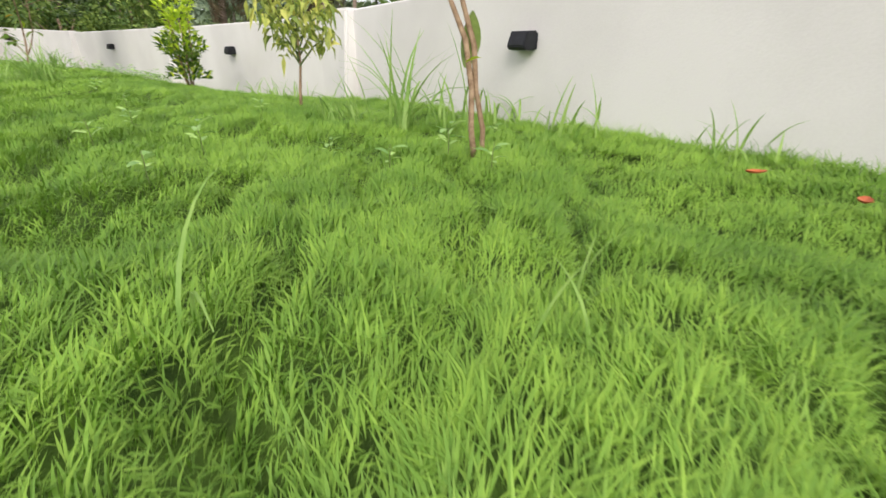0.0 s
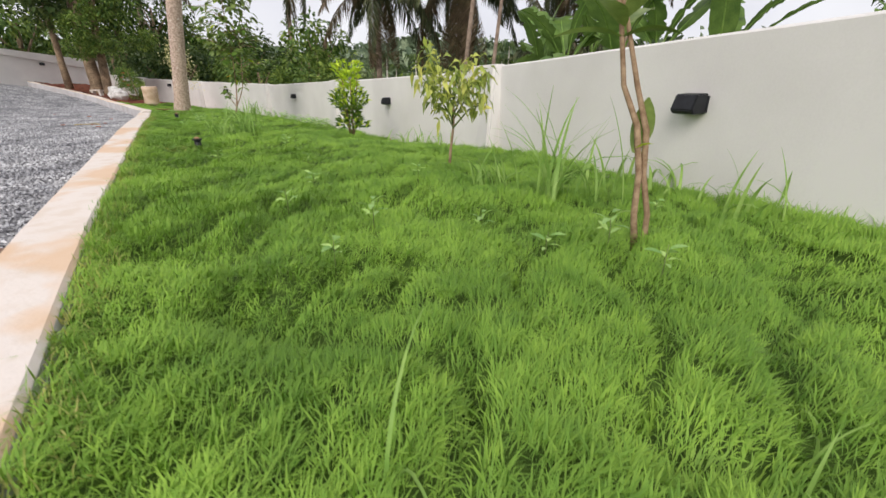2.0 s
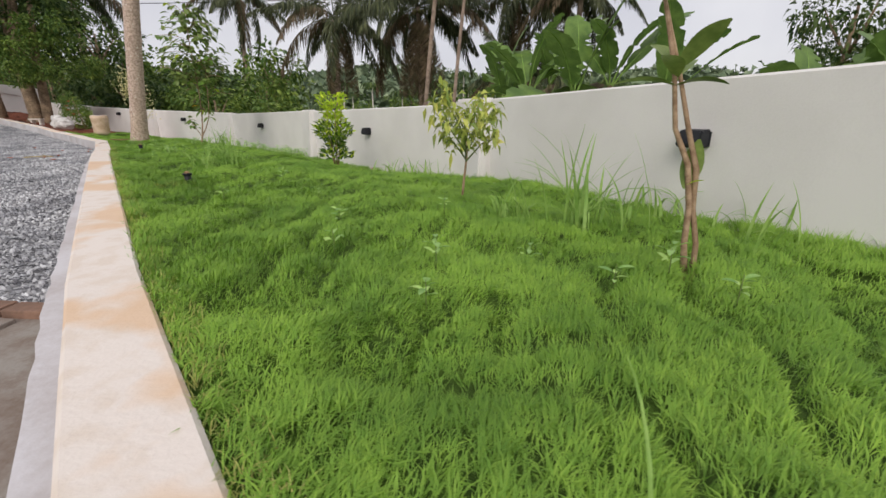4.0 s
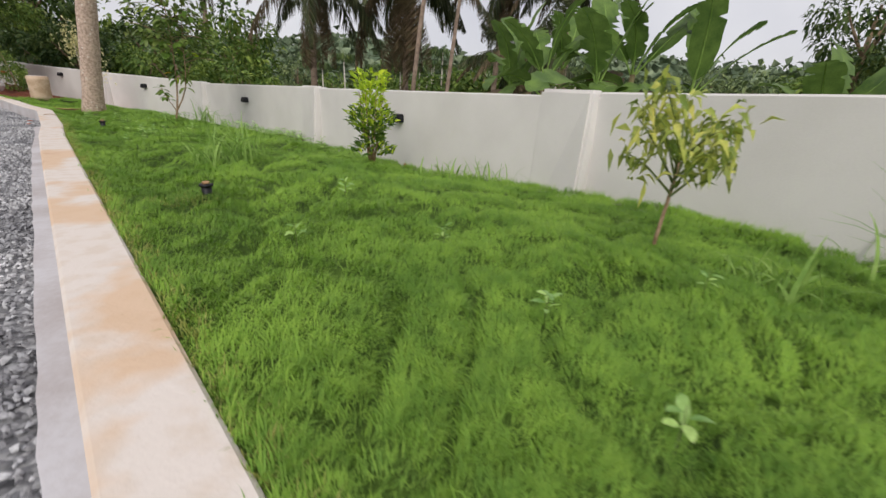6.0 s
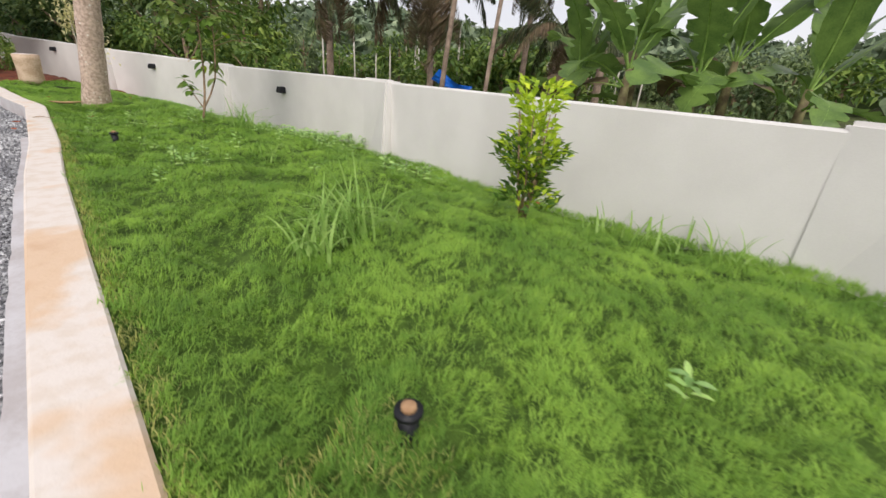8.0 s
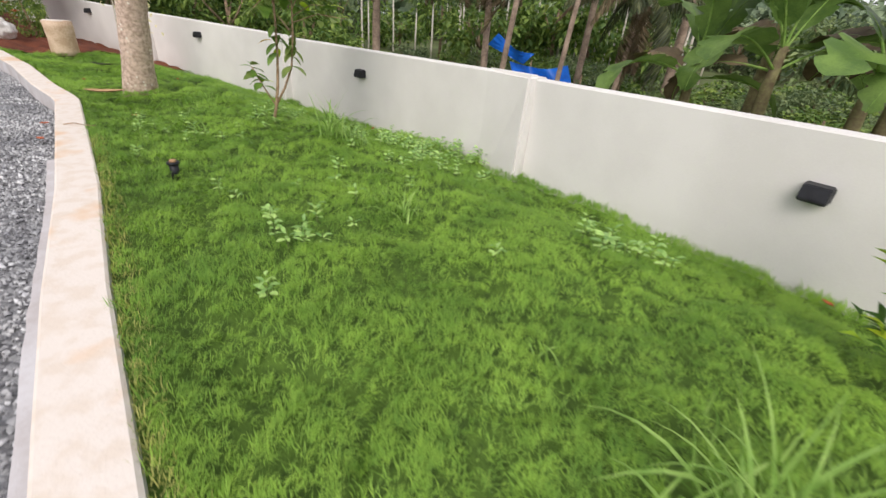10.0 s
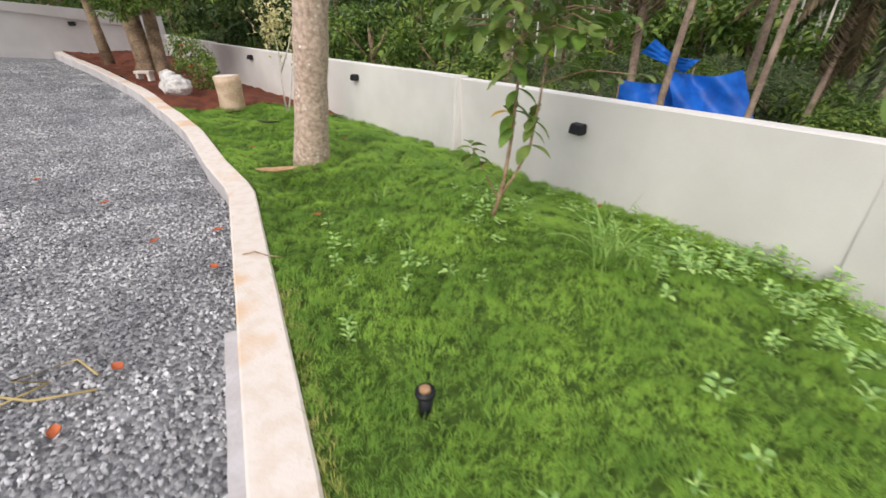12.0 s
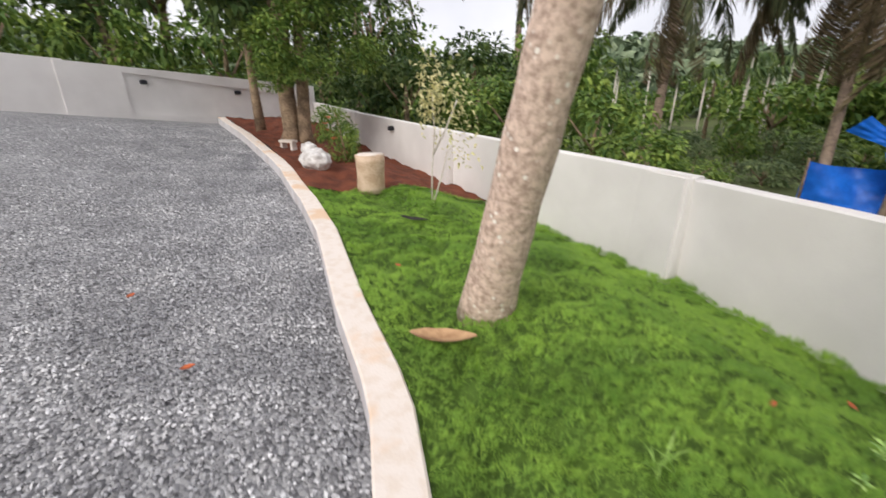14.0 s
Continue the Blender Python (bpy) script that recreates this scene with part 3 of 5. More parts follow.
def side_wall(i):
    a, b = WALL[i], WALL[i + 1]
    t, out = WALL_NORMALS[i]
    za, zb = WALL_TOP[i]
    k = max(2, int(math.dist(a, b) / 0.4))
    verts, faces = [], []
    for j in range(k + 1):
        f = j / k
        x, y, z = a[0] + (b[0] - a[0]) * f, a[1] + (b[1] - a[1]) * f, za + (zb - za) * f
        w = 0.005 * noise.noise(Vector((x * 1.3, y * 1.3, 3)))
        for d, zz in ((0.0, -0.8), (0.0, z - 0.014 + w), (0.014, z + w), (0.15, z + w), (0.165, z - 0.014 + w), (0.165, -0.8)):
            verts.append((x + out.x * d, y + out.y * d, zz))
    for j in range(k):
        for c in range(5):
            faces.append((j * 6 + c, j * 6 + c + 1, j * 6 + 7 + c, j * 6 + 6 + c))
    faces += [tuple(range(6))[::-1], tuple(k * 6 + c for c in range(6))]
    me = mesh("wall", verts, faces, M_WALL)
    bm = bmesh.new()
    bm.from_mesh(me)
    bmesh.ops.recalc_face_normals(bm, faces=bm.faces[:])
    bm.to_mesh(me)
    bm.free()
    root = tagged(new("wall_garden_%d" % (i + 1), me), "white painted plaster boundary wall behind the lawn", "wall", kind="structure")
    # battered buttress at the far joint of this length
    if i < 5:
        L, top = 0.66, max(zb, WALL_TOP[i + 1][0]) + 0.015
        e = Vector(b) + t * 0.02
        verts = []
        for s, side in ((0.0, 1), (L, 0)):
            p = e - t * 0 + WALL_NORMALS[min(i + 1, 5)][0] * s
            foot, head = (0.24, 0.08) if side else (0.03, -0.004)
            q = p - out * head
            r = p - out * foot - t * (0.10 if side else 0.02)
            verts += [(p.x + out.x * 0.1, p.y + out.y * 0.1, top), (q.x, q.y, top), (r.x, r.y, -0.75), (p.x + out.x * 0.1, p.y + out.y * 0.1, -0.75)]
        bm = bmesh.new()
        vs = [bm.verts.new(v) for v in verts]
        for f in ((0, 1, 2, 3), (4, 7, 6, 5), (0, 4, 5, 1), (1, 5, 6, 2), (2, 6, 7, 3), (3, 7, 4, 0)):
            bm.faces.new([vs[k] for k in f])
        bmesh.ops.recalc_face_normals(bm, faces=bm.faces[:])
        bmesh.ops.bevel(bm, geom=bm.edges[:], offset=0.03, segments=4, affect="EDGES")
        for f in bm.faces:
            f.smooth = False
        part("buttress", bm, M_WALL, root)


for i in range(6):
    side_wall(i)


def back_wall():
    root = tagged(new("wall_back"), "tall white plaster wall with a recessed panel across the drive", "wall", kind="structure")

    def slab(name, x0, x1, y0, y1, lo, hi):
        bm = box(x1 - x0, y1 - y0, 1.0, 0, ((x0 + x1) / 2, (y0 + y1) / 2, 0))
        for v in bm.verts:
            v.co.z = (lo + 0.125 * min(max(13.5 - v.co.y, -4), 6.0)) if v.co.z < 0 else (hi + 0.075 * min(max(13.5 - v.co.y, -4), 6.0))
        bmesh.ops.bevel(bm, geom=bm.edges[:], offset=0.008, segments=2, affect="EDGES")
        part(name, bm, M_WALL, root)

    slab("wall_length", BACK_X - 0.24, BACK_X, -9.5, 7.5, -1.0, 2.20)
    slab("wall_length", BACK_X - 0.24, BACK_X, 7.5, 10.1, -1.0, 2.20)
    slab("pilaster", BACK_X - 0.20, BACK_X + 0.05, 9.9, 11.3, -1.0, 2.17)
    slab("wall_length", BACK_X - 0.20, BACK_X, 11.3, 17.4, -1.0, 2.17)
    slab("panel_border", BACK_X + 0.002, BACK_X + 0.055, 11.3, 17.35, 1.90, 2.165)
    slab("panel_border", BACK_X + 0.002, BACK_X + 0.06, 11.3, 17.35, 0.3, 0.92)


back_wall()


# ---- wall lamps ----
def wall_lamp():
    root = thing("wall_lamp", 0, 0, 0, "black square outdoor wall lamp on the white wall", "wall lamp", "lamps along the wall")
    bm = bmesh.new()
    w, h = 0.078, 0.058
    prof = ((0.0, h), (0.085, h * 0.88), (0.115, -h * 0.62), (0.095, -h), (0.0, -h))
    left = [bm.verts.new((-w, -d, z)) for d, z in prof]
    right = [bm.verts.new((w, -d, z)) for d, z in prof]
    bm.faces.new(left)
    bm.faces.new(right[::-1])
    for k in range(5):
        q = (k + 1) % 5
        bm.faces.new((left[k], right[k], right[q], left[q]))
    bmesh.ops.recalc_face_normals(bm, faces=bm.faces[:])
    bmesh.ops.bevel(bm, geom=bm.edges[:], offset=0.006, segments=2, affect="EDGES")
    part("housing", bm, M_BLACK, root)
    part("back_plate", box(0.165, 0.012, 0.095, 0.003, (0, 0.0, -0.004)), M_BLACK, root)
    part("lens", box(0.12, 0.06, 0.006, 0.002, (0, -0.05, -h - 0.002)), M_LENS, root, "frosted lens under the housing")
    return root


LAMPS = [(0, 0.475, 3.16, 0.50), (1, -3.3, 7.3, 0.39), (2, -7.75, 10.7, 0.40), (3, -12.5, 13.3, 0.54), (4, -17.15, 15.05, 0.75)]
lamp = None
for i, x, y, z in LAMPS:
    t, out = WALL_NORMALS[i]
    a = Vector(WALL[i])
    p = a + t * (Vector((x, y)) - a).dot(t) - out * 0.006
    m = pose(p.x, p.y, z, 0, 0, math.degrees(math.atan2(out.y, out.x)) - 90)
    if lamp is None:
        lamp = wall_lamp()
        lamp.matrix_world = m
    else:
        copy_thing(lamp, m)
for y, z in ((11.75, 1.94), (14.4, 1.66)):
    copy_thing(lamp, pose(BACK_X + 0.008, y, z, 0, 0, 90))


# ---- trees and plants of the garden ----
def lawn_palm():
    x, y = -10.68, 9.63
    root = thing("palm_tree", x, y, float(turf(x, y)), "coconut palm with a lichen-spotted grey trunk on the lawn", "palm tree")
    pts, rad = [], []
    for i in range(46):
        h = -0.1 + i * 0.2
        pts.append((0.26 * h + 0.004 * h * h, -0.085 * h, h))
        rad.append(0.178 + 0.040 * math.exp(-max(h, 0) / 0.3) - 0.004 * h + 0.004 * math.sin(i * 2.1))
    part("trunk", tube("trunk", pts, rad, M_BARK, 28, 0.05), None, root)
    top = Vector(pts[-1])
    crown_fronds(root, top, 15, 3.6, M_FROND, 5)


def frond_data(n_leaf, length, sag, seed):
    """One feathered frond: rib points, and leaflets hanging from both sides."""
    g = random.Random(seed)
    rib = []
    for i in range(9):
        f = i / 8
        rib.append(Vector((length * f * (1 - 0.16 * f), 0, length * (0.36 * f - sag * f * f))))
    pos, along, ln = [], [], []
    for i in range(n_leaf):
        f = 0.12 + 0.88 * i / n_leaf
        k = min(int(f * 8), 7)
        p = rib[k].lerp(rib[k + 1], f * 8 - k)
        d = (rib[k + 1] - rib[k]).normalized()
        for s in (-1, 1):
            v = d * 0.6 + Vector((0, s * (0.62 - 0.25 * f), -0.35 - 0.75 * g.random()))
            pos.append(p)
            along.append(v + Vector((g.uniform(-.1, .1), g.uniform(-.1, .1), g.uniform(-.15, .1))))
            ln.append(length * 0.185 * math.sin(math.pi * min(1, 0.16 + f * 0.80)) * g.uniform(0.8, 1.1) + 0.08)
    return rib, pos, along, ln


def crown_fronds(root, top, count, length, mat, seed, dry=0):
    g = random.Random(seed)
    kinds = []
    for k, sag in enumerate((0.12, 0.48, 0.82)):
        rib, pos, along, ln = frond_data(84, length, sag, seed + k)
        bmx = leaf_mesh("frond", pos, along, ln, 0.035 + 0.006 * length, mat, 0.1, 0.25, seed)
        dmx = bmx
        if dry:
            dmx = bmx.copy()
            dmx.materials[0] = M_DRYFROND
        r = tube("rib", rib, [0.035 - 0.0035 * i for i in range(9)], mat, 5)
        kinds.append((bmx, r, dmx))
    for i in range(count):
        kind = i % 3
        bmx, r, dmx = kinds[kind]
        hang = kind == 2 and g.random() < 0.2
        ob = part("frond", dmx if (dry and kind == 2 and i % 2) else bmx, None, root)
        ob.matrix_basis = Matrix.Translation(top) @ pose(0, 0, 0, g.uniform(-12, 12), g.uniform(-42, -8) if kind == 0 else g.uniform(-14, 26) + (38 if hang else 0), 360 * i / count * 2.4 + g.uniform(-12, 12))
        rb = part("rib", r, None, ob)


def far_palm(x, y, z0, height, lean, length, count, seed, radius=0.17, dry=3, skirt=0):
    root = thing("palm_tree", x, y, z0, "coconut palm with drooping grey-green fronds beyond the wall", "palm tree", "palms beyond the wall")
    pts = [(lean[0] * (h / 12) ** 1.3 * height, lean[1] * (h / 12) ** 1.3 * height, height * h / 12) for h in range(13)]
    part("trunk", tube("trunk", pts, [radius * (1.25 - 0.5 * h / 12) for h in range(13)], M_PALMFAR, 12, 0.12), None, root)
    crown_fronds(root, Vector(pts[-1]), count, length, M_FROND, seed, dry)
    if skirt:
        g = random.Random(seed + 50)
        rib, pos, along, ln = frond_data(84, length * 0.95, 0.30, seed + 40)
        old = leaf_mesh("hanging_frond", pos, along, ln, 0.045, M_DRYFROND, 0.1, 0.3, seed)
        for i in range(skirt):
            ob = part("hanging_frond", old, None, root, "dry brown hanging frond" if i % 3 else "")
            ob.matrix_basis = Matrix.Translation(Vector(pts[-1])) @ pose(0, 0, 0, 0, 0, 360 * i / skirt + g.uniform(-10, 10)) @ pose(0, 0, 0, g.uniform(-30, 30), g.uniform(74, 92), 0)
    for i in range(6):
        w = i * 1.05
        bm = bmesh.new()
        bmesh.ops.create_icosphere(bm, subdivisions=2, radius=0.13)
        for v in bm.verts:
            v.co.z *= 1.2
        bmesh.ops.translate(bm, verts=bm.verts[:], vec=Vector(pts[-1]) + Vector((0.28 * math.cos(w), 0.28 * math.sin(w), -0.3)))
        part("coconut", bm, M_BANSTEM, root)


lawn_palm()
for k, (x, y, crown, lean, length, count, radius) in enumerate(((-7.8, 29.0, 7.2, (-0.02, 0.0), 6.8, 28, 0.17), (-14.2, 29.6, 6.9, (0.02, 0.0), 6.4, 24, 0.2), (-6.6, 23.8, 12.5, (0.12, -0.02), 5.0, 20, 0.105), (-2.4, 33.0, 8.8, (0.03, 0.0), 6.0, 28, 0.18),
                                                             (-24.5, 34.0, 10.0, (0.03, 0.0), 5.0, 22, 0.2), (-30.0, 25.0, 9.0, (0.03, 0.0), 5.0, 20, 0.2), (2.0, 30.0, 8.0, (0.0, 0.0), 5.0, 24, 0.2), (-4.4, 20.5, 11.5, (0.10, 0.03), 4.2, 16, 0.075), (-1.4, 26.4, 2.9, (0.10, 0.0), 4.2, 18, 0.10))):
    z0 = below(x, y)
    far_palm(x, y, z0, crown - z0, lean, length, count, 21 + 6 * k, radius, skirt=(12, 5, 0, 8, 0, 0, 0, 0, 4)[k])


def banana(x, y, z0, stems, seed, group="banana plants beyond the wall"):
    """A banana plant: thick stem, long arching torn leaves."""
    root = thing("banana_plant", x, y, z0, "banana plant with broad arching green leaves", "banana plant", group)
    g = random.Random(seed)
    h = stems
    part("stem", tube("stem", [(0, 0, 0), (0.03, 0, h * 0.4), (0.0, 0.03, h * 0.75), (0, 0, h)], [0.16, 0.14, 0.11, 0.07], M_BANSTEM, 12, 0.1), None, root)
    n = 8
    for i in range(n):
        az = 360 * i / n * 2.62 + g.uniform(-25, 25)
        up = g.uniform(48, 88) if i < 5 else g.uniform(5, 40)
        bend = g.uniform(20, 60) if i < 4 else g.uniform(60, 110)
        length, wid = g.uniform(2.1, 2.9), g.uniform(0.72, 0.98)
        verts, faces, m = [], [], 34
        for j in range(m + 1):
            f = j / m
            ang = radians(up - f * f * bend)
            if j == 0:
                px, pz = 0.0, 0.0
            else:
                px += math.cos(ang) * length / m
                pz += math.sin(ang) * length / m
            body = max(0.0, 1 - abs((f - 0.60) / 0.405) ** 3.2) ** 0.55
            w = 0.5 * max(0.035, wid * body)
            tear, torn = (g.uniform(0.35, 0.75) if g.random() < 0.2 else 1.0), (g.uniform(0.35, 0.75) if g.random() < 0.2 else 1.0)
            vv = 0.14 * w
            verts += [(px + 0.10 * w, w * tear * g.uniform(0.94, 1.0), pz + vv + g.uniform(-0.02, 0.02)), (px, 0, pz), (px + 0.10 * w, -w * torn * g.uniform(0.92, 1.0), pz + vv + g.uniform(-0.02, 0.02))]
        for j in range(m):
            b = j * 3
            faces += [(b, b + 1, b + 4, b + 3), (b + 1, b + 2, b + 5, b + 4)]
        leaf = part("leaf", mesh("leaf", verts, faces, M_DRYFROND if i == 7 else M_BANANA, True), None, root)
        leaf.matrix_basis = pose(0, 0, h * (0.97 if i < 5 else 0.85), g.uniform(-22, 22), 0, az)
        rib = [((verts[j * 3 + 1][0]), 0, verts[j * 3 + 1][2] - 0.012) for j in range(0, m + 1, 2)]
        part("rib", tube("rib", rib, [0.03 - 0.0013 * k for k in range(len(rib))], M_LONG, 5), None, leaf)


for k, (x, y, h) in enumerate(((-0.7, 14.0, 2.1), (0.6, 13.3, 2.0), (1.7, 14.2, 2.4), (3.0, 13.4, 1.9), (-1.6, 15.6, 1.7), (5.8, 12.6, 1.1), (7.4, 11.4, 1.0), (0.0, 16.0, 2.6))):
    banana(x, y, below(x, y), h - below(x, y) - 0.9, 70 + k)


def crown_mesh(name, n, rx, rz, leaf, mat, seed, clumps=34):
    """Leaves gathered in uneven clumps with gaps between them."""
    g = np.random.default_rng(seed)
    c = g.normal(0, 1, (clumps, 3))
    c /= np.linalg.norm(c, axis=1, keepdims=True)
    c *= (g.uniform(0.35, 1.0, (clumps, 1)) ** 0.6)
    c *= np.array([rx, rx, rz])
    own = g.integers(0, clumps, n)
    size = g.uniform(0.16, 0.34, clumps) * min(rx, rz * 1.3)
    off = g.normal(0, 1, (n, 3))
    off /= np.linalg.norm(off, axis=1, keepdims=True)
    off *= (g.uniform(0.2, 1, (n, 1)) ** 0.5) * size[own][:, None]
    along = off + g.normal(0, 0.10, (n, 3)) + np.array([0, 0, -0.04])
    return leaf_mesh(name, c[own] + off, along, leaf * g.uniform(0.6, 1.25, n), leaf * 0.5 * g.uniform(0.7, 1.1, n), mat, 0.2, 0.3, seed)


CROWNS = [crown_mesh("crown", 1500, 2.0, 1.7, 0.32, M_FAR, 101), crown_mesh("crown", 1500, 2.1, 1.5, 0.30, M_FAR2, 102),
          crown_mesh("crown", 1700, 2.2, 2.1, 0.29, M_FAR, 103), crown_mesh("crown", 1500, 2.0, 1.8, 0.36, M_FAR2, 104)]
# coarser crowns for far trees; two of the four carry the painted haze
CROWNS_FAR = [crown_mesh("crown", 700, 2.0, 1.7, 0.50, M_HAZED_LEAF, 111), crown_mesh("crown", 700, 2.1, 1.5, 0.48, M_FAR2, 112), crown_mesh("crown", 760, 2.2, 2.1, 0.46, M_HAZED_LEAF, 113), crown_mesh("crown", 700, 2.0, 1.8, 0.54, M_FAR2, 114)]
TRUNK_DATA = tube("trunk", [(0, 0, -3.4), (0.06, 0, -2.0), (0.0, 0.05, -0.8), (0.03, 0, 0.6)], [0.16, 0.12, 0.10, 0.05], M_WOOD, 9, 0.2)
LIMB_DATA = tube("limb", [(0, 0, -1.0), (0.5, 0.2, -0.2), (1.0, 0.3, 0.6)], [0.07, 0.05, 0.02], M_WOOD, 6, 0.2)


def leafy_tree(x, y, z, kind, s, sz, turn, label="dense green leafy tree beyond the boundary wall", name="tree", crowns=None):
    root = thing(name, x, y, z, label, "tree", "trees beyond the wall", turn=turn)
    root.scale = (s, s, sz)
    part("trunk", TRUNK_DATA, None, root)
    for k in range(3):
        lb = part("limb", LIMB_DATA, None, root)
        lb.matrix_basis = pose(0, 0, 0, 0, 0, 120 * k + 20)
    part("crown", (crowns or CROWNS)[kind], None, root)


g = random.Random(5)
# hedge of trees close behind the wall, then deeper rows
for x, y, z, s, sz in ((-25.5, 19.0, 1.9, 0.9, 0.9), (-23.0, 20.0, 1.5, 0.9, 0.8), (-20.5, 19.2, 1.7, 0.85, 0.8), (-18.2, 20.5, 1.3, 0.9, 0.8), (-16.2, 19.5, 1.0, 0.85, 0.7), (-13.8, 20.5, 0.5, 0.9, 0.65), (-12.0, 19.0, 0.0, 0.7, 0.5),
                       (-27.5, 16.0, 3.0, 1.0, 1.0), (-28.0, 12.5, 3.0, 1.0, 1.0), (-27.8, 9.0, 3.2, 1.1, 1.1), (-28.5, 5.5, 3.2, 1.1, 1.1), (-29.0, 2.0, 3.2, 1.1, 1.1), (-28.0, -2.0, 3.0, 1.1, 1.0),
                       (-30.0, 20.0, 4.0, 1.4, 1.4), (-26.0, 24.0, 3.2, 1.2, 1.2), (-21.5, 25.0, 2.4, 1.2, 1.1), (-17.5, 26.0, 1.6, 1.1, 1.0),
                       (-33.0, 16.0, 7.0, 1.9, 1.9), (-33.0, 10.0, 7.2, 1.8, 1.8), (-33.0, 4.5, 7.0, 1.8, 1.8), (-34.0, -1.0, 7.0, 1.8, 1.8), (-31.0, 13.0, 6.0, 1.4, 1.4), (-31.0, 7.0, 6.2, 1.4, 1.4),
                       (8.8, 16.2, 3.2, 0.7, 0.9), (10.8, 16.6, 2.8, 0.8, 0.9), (12.5, 13.6, 2.2, 0.8, 0.8), (-20.0, 31.0, 3.0, 1.5, 1.5), (-25.6, 22.2, 4.6, 1.0, 1.0), (-27.0, 20.8, 5.6, 1.2, 1.1)):
    leafy_tree(x, y, z, g.randrange(4), s * g.uniform(0.9, 1.1), sz * g.uniform(0.9, 1.1), g.uniform(0, 360))
# scrub on the low land beyond the wall
for k in range(64):
    x, y = g.uniform(-17, 14), g.uniform(21, 46)
    if (x + 5.2) * 0.6 + (y - 8.8) * 0.8 > 9.5 and not (-9.5 < x < -2 and 22 < y < 30):
        near = y < 28
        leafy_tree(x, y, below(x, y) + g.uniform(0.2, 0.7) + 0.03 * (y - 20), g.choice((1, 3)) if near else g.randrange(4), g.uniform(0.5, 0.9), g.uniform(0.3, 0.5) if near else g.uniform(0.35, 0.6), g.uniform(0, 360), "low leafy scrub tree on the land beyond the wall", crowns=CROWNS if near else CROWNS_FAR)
for k in range(70):
    w = radians(g.uniform(38, 178))
    d = g.uniform(42, 78)
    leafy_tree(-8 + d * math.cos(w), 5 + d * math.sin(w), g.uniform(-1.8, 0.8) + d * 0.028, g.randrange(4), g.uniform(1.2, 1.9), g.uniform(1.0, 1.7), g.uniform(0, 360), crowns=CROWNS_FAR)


def far_woods():
    """The wooded hills: thousands of leaf clumps on a slope, coloured pale for haze."""
    n = 26000
    w = np.radians(rng.uniform(20, 200, n))
    d = rng.uniform(75, 190, n)
    ridge = 5.0 + 5.0 * np.sin(w * 3.1 + 0.6) * np.sin(w * 1.7) + 2.5 * np.sin(w * 11.0)
    z = -2.0 + (d - 75) / 115 * (ridge + 11.0) + np.abs(rng.normal(0, 1.7, n)) + 2.0
    pos = np.stack([-8 + d * np.cos(w), 5 + d * np.sin(w), z], 1)
    along = rng.normal(0, 1, (n, 3)) + np.array([0, 0, 0.5])
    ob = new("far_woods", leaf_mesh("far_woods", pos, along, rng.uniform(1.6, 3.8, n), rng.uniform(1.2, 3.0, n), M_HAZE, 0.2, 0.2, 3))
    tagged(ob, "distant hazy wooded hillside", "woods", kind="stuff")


far_woods()


def areca_palms():
    """A stand of slim pale-trunked palms on the low land."""
    stem = tube("trunk", [(0, 0, -1), (0.05, 0, 3.0), (0.02, 0.05, 7.0)], [0.11, 0.09, 0.07], M_WHITE, 6)
    q = random.Random(77)
    pos, al = [], []
    for k in range(90):
        w = q.uniform(0, 6.283)
        r = q.uniform(0, 1.1)
        pos.append((0.02 + r * math.cos(w), r * math.sin(w), 7.0 + 0.9 * r - 0.6 * r * r))
        al.append((math.cos(w), math.sin(w), -0.5))
    top = leaf_mesh("crown", pos, al, 0.9, 0.16, M_FAR, 0.1, 0.5, 8)
    for k in range(46):
        x, y = q.uniform(-26, 12), q.uniform(46, 66)
        root = thing("areca_palm", x, y, below(x, y) - 0.2, "slim pale-trunked areca palm far beyond the wall", "palm tree", "areca palms beyond the wall", turn=q.uniform(0, 360))
        root.scale = (1, 1, q.uniform(0.75, 1.15))
        part("trunk", stem, None, root)
        part("crown", top, None, root)


areca_palms()


